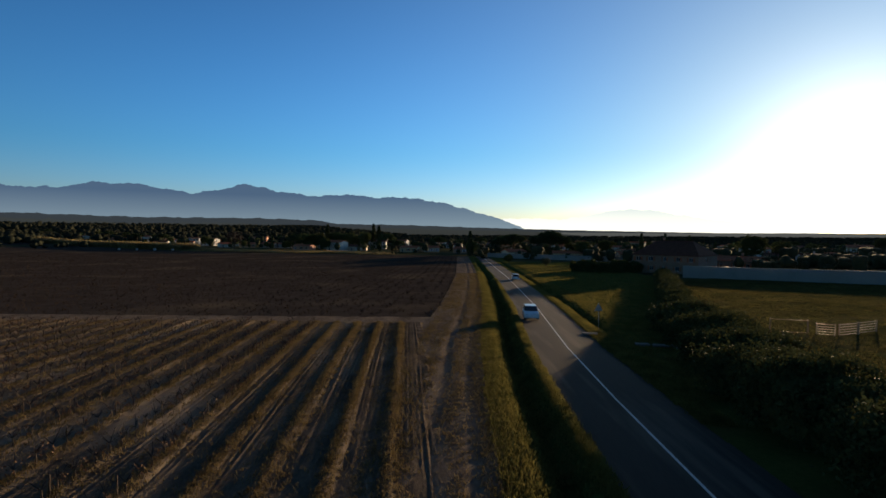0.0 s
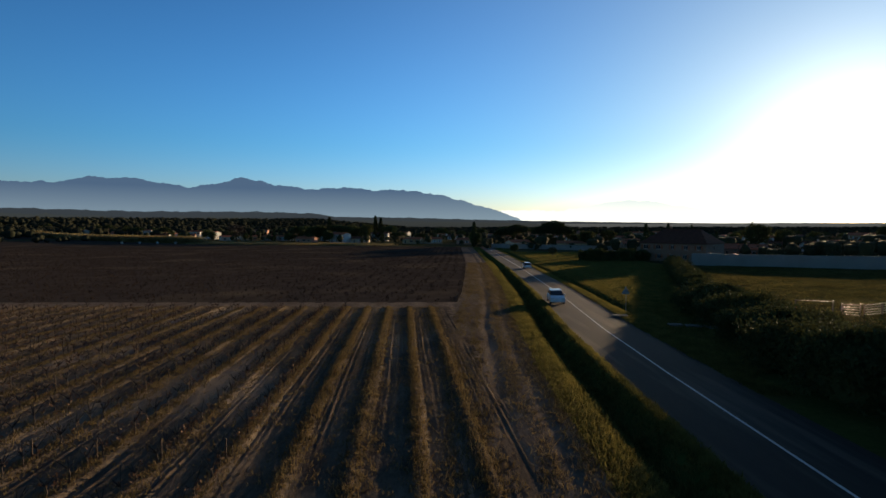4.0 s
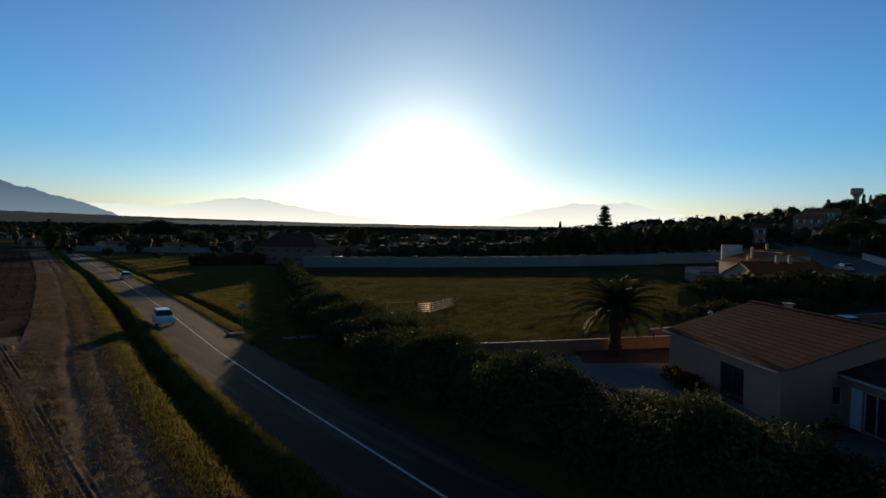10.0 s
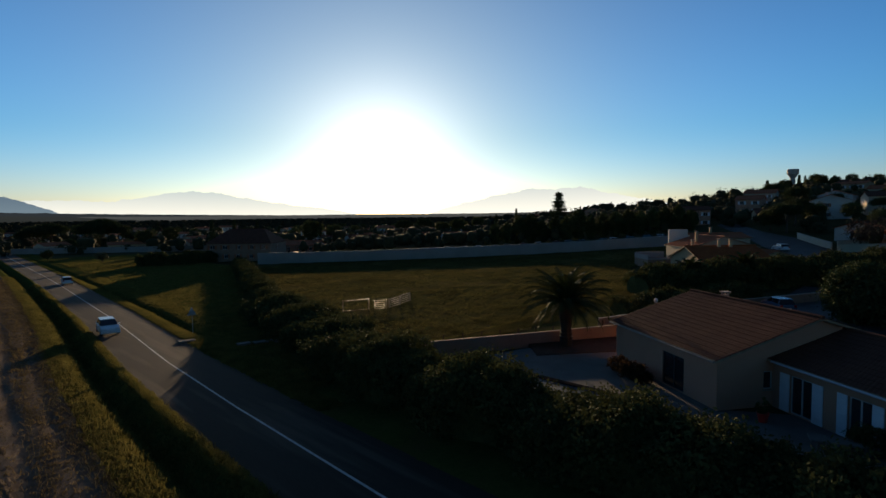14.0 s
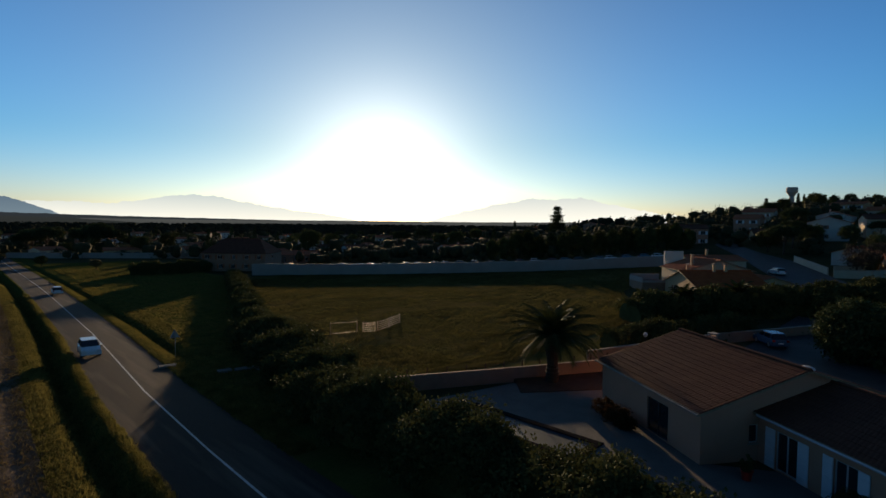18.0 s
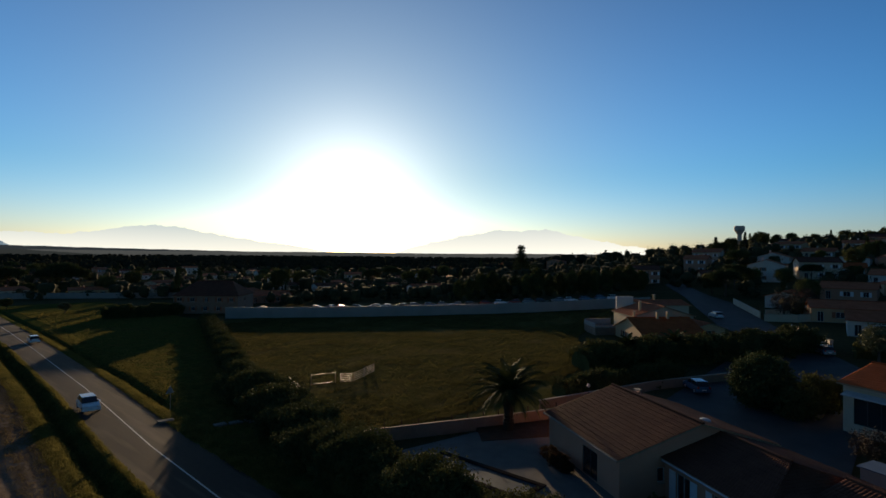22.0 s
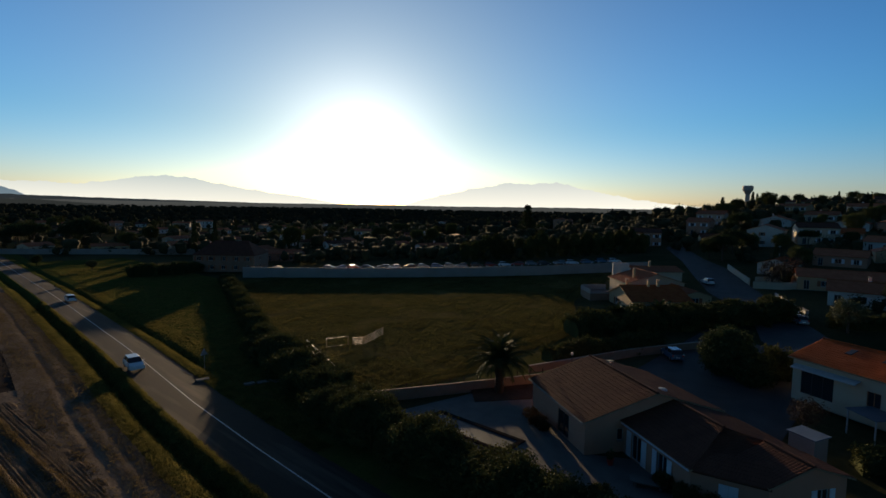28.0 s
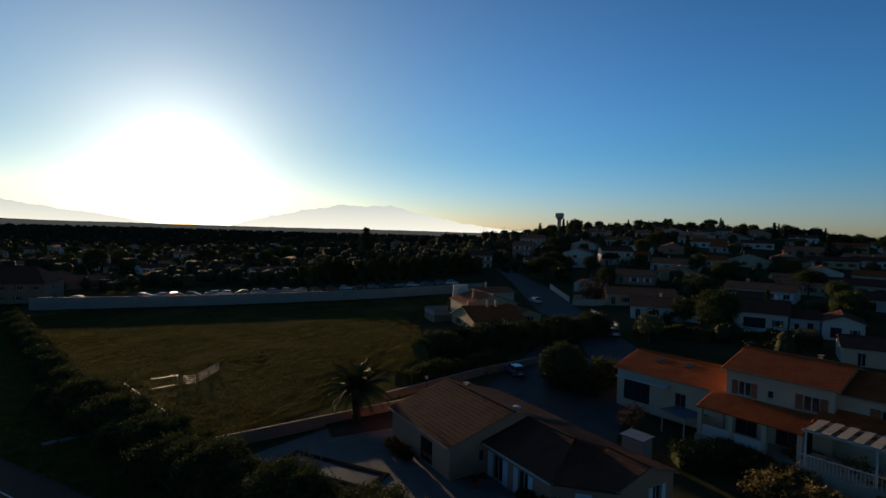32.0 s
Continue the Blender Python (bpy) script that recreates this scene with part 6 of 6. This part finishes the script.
wx = np.maximum(rg.uniform(-60, -1.5, 52000), rg.uniform(-60, -1.5, 52000))
wrow = np.round((wx - ROW_0) / ROW_STEP)
wx = np.where(np.arange(52000) % 4 > 0, ROW_0 + wrow * ROW_STEP + rg.normal(size=52000) * (0.14 + 0.14 * np.sin(wrow * 1.9) ** 2), wx) + row_shift(wy)
tufts("vineyard_weeds", np.stack([wx, wy, land(wx, wy) + 0.13 + 0.11 * np.exp(-((wx - row_shift(wy) - ROW_0 - wrow * ROW_STEP) / 0.22) ** 2)], 1), 0.14, "weed", "brown dry weeds along the vine rows", 5, 4, 0.02)

ty = 2 + 150 * rg.random(20000) ** 1.3
td = rg.choice([-7.7, -9.2, -11.2, -12.6], 20000, p=[0.3, 0.25, 0.2, 0.25]) + rg.normal(size=20000) * np.where(ty > 62, 0.5, 0.36)
tufts("track_weeds", np.stack([road_x(ty) + td, ty, land(road_x(ty), ty) + 0.1], 1), 0.12, "weed", "low dry weeds between the wheel tracks", 41, 4, 0.02)
fyy = rg.uniform(63, 290, 26000)
fxx = np.round((rg.uniform(-150, 0, 26000) * (fyy / 150 + 0.6)) / 2.2) * 2.2 + rg.normal(size=26000) * 0.45 + road_x(fyy) - 14
tufts("far_vines", np.stack([fxx, fyy, land(fxx, fyy) + 0.05], 1), 0.4, "dead_vine", "dark rows of bare vines beyond the path", 6, 4, 0.02)
ry2 = rg.uniform(356, 540, 16000)
rx2 = np.interp(ry2, [339, 560], [-164, -461]) + 4 + 16 * rg.random(16000) + 5 * np.sin(ry2 * 0.11)
tufts("reed_bank", np.stack([rx2, ry2, land(rx2, ry2)], 1), 4.2, "reed", "pale dry reeds at the field's far edge", 7, 5, 0.05)
su = rg.random(9000)
sx, sy = -168 + 132 * su + rg.normal(size=9000) * 3, 345 - 41 * su + 34 * rg.random(9000)
tufts("dry_strip", np.stack([sx, sy, land(sx, sy)], 1), 0.9, "reed", "strip of pale dry grass past the field", 17, 5, 0.08)

# ---- small things in the meadow and by the road ----


def rail_panel(x, y, rot, ln, h, bars, label, material="pale_wood", gap=0.0):
    e = thing("field_gate", pose(x, y, ground_z(x, y), 0, 0, rot), label, "gate")
    for px in (0, ln):
        part("post", MB().box(px - 0.06, -0.06, -0.2, px + 0.06, 0.06, h), M[material], e)
    for k in range(bars):
        zz = 0.16 + (h - 0.26) * k / max(1, bars - 1)
        part("rail", MB().box(0.061, -0.025, zz - 0.04, ln - 0.061, 0.025, zz + 0.04), M[material], e)
    return e


rail_panel(33.5, 54.0, -19, 3.3, 1.5, 2, "dark open wooden frame in the meadow", "gate_bar")
for gx, gy, ga, gl in ((37.2, 52.5, -30, 1.5), (38.9, 51.8, 22, 2.9), (41.7, 52.95, 25, 3.2)):
    rail_panel(gx, gy, ga, gl, 1.25, 5, "pale slatted fence bay catching the sun", "gate_bar" if gl < 2 else "wood")
for k in range(4):
    rail_panel(25.4 + 1.5 * k, 38.8 + 4.3 * k, 70.8, 4.3, 1.25, 4, "pale slatted fence bay beside the thicket")
fence = thing("meadow_fence", Matrix(), "low wire fence with thin posts above the garden wall", "fence")
for k in range(12):
    fx, fyy = 26.0 + 1.5 * k, 31.2 - 0.78 * k
    part("post", MB().box(fx - 0.04, fyy - 0.04, ground_z(fx, fyy) - 0.1, fx + 0.04, fyy + 0.04, ground_z(fx, fyy) + 1.5), M["twig"], fence)
part("wire", MB().tube([(26.0 + 1.5 * k, 31.2 - 0.78 * k, ground_z(26, 31) + 1.4) for k in range(12)], [0.008] * 12, 4), M["twig"], fence)
sg = thing("road_sign", pose(16.7, 56.5, ground_z(16.7, 56.5), 0, 0, 8), "triangular road sign on a grey post", "road sign")
part("post", MB().tube([(0, 0, -0.2), (0, 0, 2.6)], [0.035, 0.035], 8), M["metal"], sg)
part("plate", MB().add([(-0.5, 0.05, 1.75), (0.5, 0.05, 1.75), (0, 0.05, 2.6), (-0.5, 0.08, 1.75), (0.5, 0.08, 1.75), (0, 0.08, 2.6)], [(0, 1, 2), (5, 4, 3), (0, 3, 4, 1), (1, 4, 5, 2), (2, 5, 3, 0)]), M["metal"], sg)
for bx, by, br, bl in ((14.5, 51.8, 0.75, "pale concrete slab over the ditch"), (19.2, 45.8, 0.9, "pale concrete block by the hedge"), (17.6, 46.4, 0.6, "pale concrete slab by the hedge"), (20.4, 45.0, 0.5, "pale broken slab by the hedge")):
    sl = tagged(part("concrete_slab", MB().box(-br, -0.4, -0.1, br, 0.4, 0.16, bev=0.04), M["paving"], m=pose(bx, by, ground_z(bx, by) + 0.05, 0, 0, -10)), bl, "slab")

# ---- cars ----


def make_car(x, y, rot, paint, label, kind="hatch", z=None):
    e = thing("car", pose(x, y, (ground_z(x, y) + 0.075) if z is None else z, 0, 0, rot), label, "car")
    L, W = (4.1, 1.72) if kind != "jeep" else (3.7, 1.6)
    H = 1.45 if kind == "hatch" else 1.75
    if kind == "hatch":
        low = [(-L / 2, 0.45), (-L / 2 + 0.1, 0.85), (-L / 2 + 0.25, 0.95), (-0.85, 0.98), (L / 2 - 1.05, 0.98), (L / 2 - 0.25, 0.78), (L / 2, 0.6), (L / 2, 0.25), (-L / 2 + 0.05, 0.25)]
        cab = [(-L / 2 + 0.18, 0.93), (-L / 2 + 0.55, H - 0.06), (-0.9, H), (0.25, H - 0.03), (1.15, 0.96)]
    else:
        low = [(-L / 2, 0.45), (-L / 2 + 0.03, 1.0), (-0.8, 1.05), (L / 2 - 1.1, 1.05), (L / 2 - 0.06, 0.98), (L / 2, 0.6), (L / 2, 0.35), (-L / 2, 0.35)]
        cab = [(-L / 2 + 0.04, 1.0), (-L / 2 + 0.15, H), (-0.6, H + 0.02), (0.35, H - 0.02), (0.75, 1.03)]

    def shell(prof, w0, w1):
        n = len(prof)
        zt = max(p[1] for p in prof)
        zb = min(p[1] for p in prof)
        ws = [w0 + (w1 - w0) * ((p[1] - zb) / (zt - zb)) for p in prof]
        vs = [(p[0], -w, p[1]) for p, w in zip(prof, ws)] + [(p[0], w, p[1]) for p, w in zip(prof, ws)]
        bm = bmesh.new()
        bv = [bm.verts.new(q) for q in vs]
        bm.faces.new(bv[:n])
        bm.faces.new(bv[n:][::-1])
        for i in range(n):
            j = (i + 1) % n
            bm.faces.new((bv[i], bv[n + i], bv[n + j], bv[j]))
        bmesh.ops.recalc_face_normals(bm, faces=bm.faces[:])
        bmesh.ops.bevel(bm, geom=bm.edges[:], offset=0.05, segments=2, affect="EDGES")
        me = bpy.data.meshes.new("body")
        bm.to_mesh(me)
        bm.free()
        return me

    for nm, me, mt in (("body", shell(low, W / 2, W / 2 - 0.04), paint), ("cabin", shell(cab, W / 2 - 0.06, W / 2 - 0.22), "glass")):
        me.materials.append(M[mt])
        part(nm, me, None, e)
    xa, xb = cab[1][0], cab[3][0]
    part("roof", MB().box(xa - 0.02, -W / 2 + 0.2, H - 0.06, xb + 0.05, W / 2 - 0.2, H + 0.03, bev=0.03), M[paint], e)
    for px, s in ((xa - 0.1, 1), (-0.25, 1), (xa - 0.1, -1), (-0.25, -1)):
        q = W / 2 - 0.15
        part("pillar", MB().add([(px, s * (q + 0.09), 0.95), (px + 0.12, s * (q + 0.09), 0.95), (px + 0.16, s * (q - 0.05), H - 0.04), (px + 0.06, s * (q - 0.05), H - 0.04)], [(0, 1, 2, 3)]), M[paint], e)
    for wx in (-L / 2 + 0.75, L / 2 - 0.8):
        for s in (-1, 1):
            w = part("wheel", MB().tube([(wx, s * (W / 2 - 0.2), 0.31), (wx, s * (W / 2 + 0.01), 0.31)], [0.31, 0.31], 16), M["tyre"], e)
            part("rim", MB().tube([(wx, s * (W / 2 - 0.1), 0.31), (wx, s * (W / 2 + 0.025), 0.31)], [0.2, 0.2], 12), M["rim"], w)
    for s in (-1, 1):
        part("headlight", MB().box(L / 2 - 0.22, s * 0.62 - 0.17, 0.6, L / 2 - 0.01, s * 0.62 + 0.17, 0.76, bev=0.03), M["lamp_clear"], e)
        part("tail_light", MB().box(-L / 2 - 0.01, s * 0.68 - 0.12, 0.68, -L / 2 + 0.15, s * 0.68 + 0.12, 0.92, bev=0.03), M["lamp_red"], e)
        part("mirror", MB().box(0.72, s * (W / 2 + 0.08) - 0.09, 0.95, 0.86, s * (W / 2 + 0.08) + 0.09, 1.1, bev=0.02), M[paint], e)
    part("number_plate", MB().box(-L / 2 - 0.015, -0.25, 0.5, -L / 2 + 0.03, 0.25, 0.61), M["sign_white"], e)
    return e


make_car(10.5, 63.0, -95, "car_white", "white hatchback on the country road")
make_car(17.6, 128.0, 86, "car_white", "small white car far along the road")
make_car(62.0, 14.4, 40, "car_blue", "blue-grey car parked in the drive")
make_car(126, 29, 40, "car_white", "white car parked on the street")
make_car(95.5, 5.5, 35, "car_grey", "pale grey car parked on the street")
for k in range(22):
    make_car(float(wall_x(64 + 3.5 * k)) + 25 + RT.uniform(-1, 1), 64 + 3.5 * k, RT.choice((52, -128)) + 80, RT.choice(("car_white", "car_grey", "car_dark", "car_blue", "car_red")), "car parked behind the long wall")
# the street up the hill
tagged(between("street", street_near, street_off, lines((-6, 62, 1.5)), 10, M["street"], 0.10), "grey asphalt street climbing the hill", "street", kind="structure")
tagged(sheet("drive", np.arange(44, 78, 1.5), np.arange(-2, 17, 1.0), M["street"], 0.08, lambda y: 0.6 * (y - 8)), "dark asphalt drive behind the bungalow", "drive", kind="structure")
low_wall("street_wall", [(98.5, 5.0), (111, 10.8), (114.5, 12.6)], 1.5, 0.25, "render_cream", "pale wall along the street", "stone")
low_wall("street_wall", [(129.5, 20.8), (150.2, 31.0)], 1.5, 0.25, "render_cream", "pale rising wall along the street", "stone")
low_wall("side_wall", [(126.5, 19.4), (128.0, 13.5), (133.0, 9.5)], 1.5, 0.25, "render_cream", "pale retaining wall at the corner of the street", "stone")
low_wall("gate_wall", [(97.8, 4.6), (100.6, 6.2)], 1.9, 0.5, "render_white", "short white gate wall beside the street", "stone")
low_wall("lane_wall", [(23.5, 279.0), (42.0, 265.5), (62.0, 250.0), (86.0, 230.0)], 2.2, 0.3, "render_grey", "pale low wall along the lane past the lawn", "stone")
low_wall("drive_wall", [(43.5, 25.2), (60.0, 18.6), (70.5, 12.3)], 1.0, 0.22, "brick_wall", "low reddish wall along the drive", "stone")

# ---- small things round the bungalow ----
for bx, by, bs in ((30.6, 15.6, 1.0), (31.6, 17.0, 0.9), (30.0, 14.6, 0.75)):
    tree("bush_red", bx, by, bs, z=0.15)
for bx, by, bs in ((27.6, 2.6, 0.6), (26.4, 0.6, 0.7), (25.4, -1.2, 0.75), (24.6, -3.2, 0.8), (26.2, -4.6, 0.6), (23.0, 30.2, 0.7), (22.6, 5.2, 0.6)):
    tree("shrub", bx, by, bs)
for bx, by, bs in ((36.5, -14.5, 2.3), (38.5, -16.5, 2.4), (41.0, -20.5, 2.6), (35.0, -17.5, 2.2), (38.0, -22.0, 2.4), (44.0, -18.0, 2.2)):
    tree("bush_ochre", bx, by, bs)
tree("bare", 46.5, -3.2, 0.5)
tree("bare", 140, 14, 0.9)
tree("shrub", 57.5, 3.5, 1.5)
tree("shrub", 62.0, 2.0, 1.6)
slab = tagged(part("stone_bench", MB().box(-1.3, -0.45, 0.38, 1.3, 0.45, 0.5, bev=0.03).box(-1.0, -0.3, 0.0, -0.75, 0.3, 0.379).box(0.75, -0.3, 0.0, 1.0, 0.3, 0.379), M["paving"], m=pose(26.8, 3.6, 0.14, 0, 0, -70)), "pale slab on two supports by the bungalow", "bench")
pot = thing("flower_pot", pose(28.2, 7.2, 0.14), "pink plastic flower pot with a small plant", "flower pot")
part("pot", MB().lathe([(0.2, 0), (0.3, 0.45), (0.33, 0.5)], 14), M["sign_red"], pot)
part("plant", crown_mesh("plant", M["leaf"], 5, "bush", 0.9, 0.35, 40, 20, 0.06), None, pot, m=pose(0, 0, 0.4))
part("skylight_dome", MB().lathe([(0.45, 0.0), (0.43, 0.08), (0.3, 0.16), (0.08, 0.2)], 16), M["white_plastic"], bung, "white dome skylight", smooth=True, m=pose(-2.0, 8.6, 4.35))
lampost = thing("garden_lamp", pose(46.2, 20.8, ground_z(46.2, 20.8)), "garden lamp with a pale globe on a post", "lamp")
part("pole", MB().tube([(0, 0, -0.2), (0, 0, 2.6)], [0.05, 0.035], 8), M["dark_metal"], lampost)
part("globe", MB().lathe([(0.05, 2.6), (0.17, 2.72), (0.2, 2.85), (0.12, 3.0), (0.02, 3.04)], 14), M["white_plastic"], lampost, smooth=True)
shed = thing("garden_shed", pose(41.0, -4.1, ground_z(41.0, -4.1), 0, 0, -116.6), "small pale shed with a flat bluish roof", "shed")
part("wall", MB().box(-1.1, -0.8, -0.2, 1.1, 0.8, 1.95), M["render_grey"], shed)
part("roof", MB().slab([(-1.25, -0.95, 2.0), (1.25, -0.95, 2.0), (1.25, 0.95, 2.12), (-1.25, 0.95, 2.12)], 0.08), M["blue_cover"], shed)
canopy = thing("garden_canopy", pose(50.2, -8.6, ground_z(50.2, -8.6), 0, 0, -40), "flat pale blue garden canopy on four posts", "canopy")
for px, py in ((-2.5, -1.4), (2.5, -1.4), (2.5, 1.4), (-2.5, 1.4)):
    part("post", MB().box(px - 0.05, py - 0.05, -0.6, px + 0.05, py + 0.05, 2.1), M["white_plastic"], canopy)
for py in (-1.4, 1.4):
    part("beam", MB().box(-2.6, py - 0.05, 2.1, 2.6, py + 0.05, 2.2), M["white_plastic"], canopy)
part("cover", MB().slab([(-2.7, -1.6, 2.21), (2.7, -1.6, 2.21), (2.7, 1.6, 2.3), (-2.7, 1.6, 2.3)], 0.05), M["blue_cover"], canopy, "pale blue sheet cover")
hut = thing("white_hut", pose(73.5, 138.5, ground_z(73.5, 138.5), 0, 0, 40), "small rounded white hut behind the long wall", "hut")
part("shell", MB().tube([(-2.2, 0, 0.9), (-2.0, 0, 0.9), (2.0, 0, 0.9), (2.2, 0, 0.9)], [1.6, 2.0, 2.0, 1.6], 16), M["render_grey"], hut, smooth=True)

# tall trees along the hilltop and by the big house
for k in range(22):
    ty = -110 + 200 * ((k * 0.618034 + 0.1) % 1.0)
    tree(("round_b", "cypress", "round_b", "round_a", "cedar", "round_a")[k % 6], 345 + 55 * ((k * 0.7548777) % 1.0), ty, (0.8, 0.65, 0.7, 0.9, 0.6, 0.95)[k % 6], group="hilltop trees")
for tx, ty, kind, ts in ((104, -13, "round_b", 1.0), (93.5, -1.5, "olive", 1.2), (160, 16, "round_a", 0.9), (181, 38, "pine", 0.8), (171, 42, "round_b", 0.8), (196, -10, "round_a", 1.0), (176, -17, "round_b", 0.9), (150, -42, "round_b", 0.8), (192, -38, "round_a", 1.0), (231, 11, "round_b", 0.9), (191, 26, "round_a", 0.9), (124, -14, "round_a", 0.8),
                         (128, -24, "cypress", 0.6), (126, -38, "round_b", 0.8), (146, -8, "round_a", 0.8), (163, -8, "olive", 1.1), (100, -27, "olive", 1.0), (388, 80, "cypress", 0.95), (382, 70, "round_b", 1.25), (376, 60, "round_a", 1.0), (84, 178, "round_a", 0.9), (128, 16, "bare", 0.9), (152, 20, "cypress", 0.6)):
    tree(kind, tx, ty, ts)
for k in range(4):
    bale = tagged(part("wrapped_bale", MB().tube([(-0.7, 0, 0.65), (-0.6, 0, 0.65), (0.6, 0, 0.65), (0.7, 0, 0.65)], [0.5, 0.66, 0.66, 0.5], 16), M["white_plastic"], smooth=True, m=pose(-213 + 12.5 * k, 349 - 1.5 * k, ground_z(-200, 349) + 0.1, 0, 0, 30 * k)), "white wrapped hay bale at the edge of the field", "hay bale", "bales by the field")
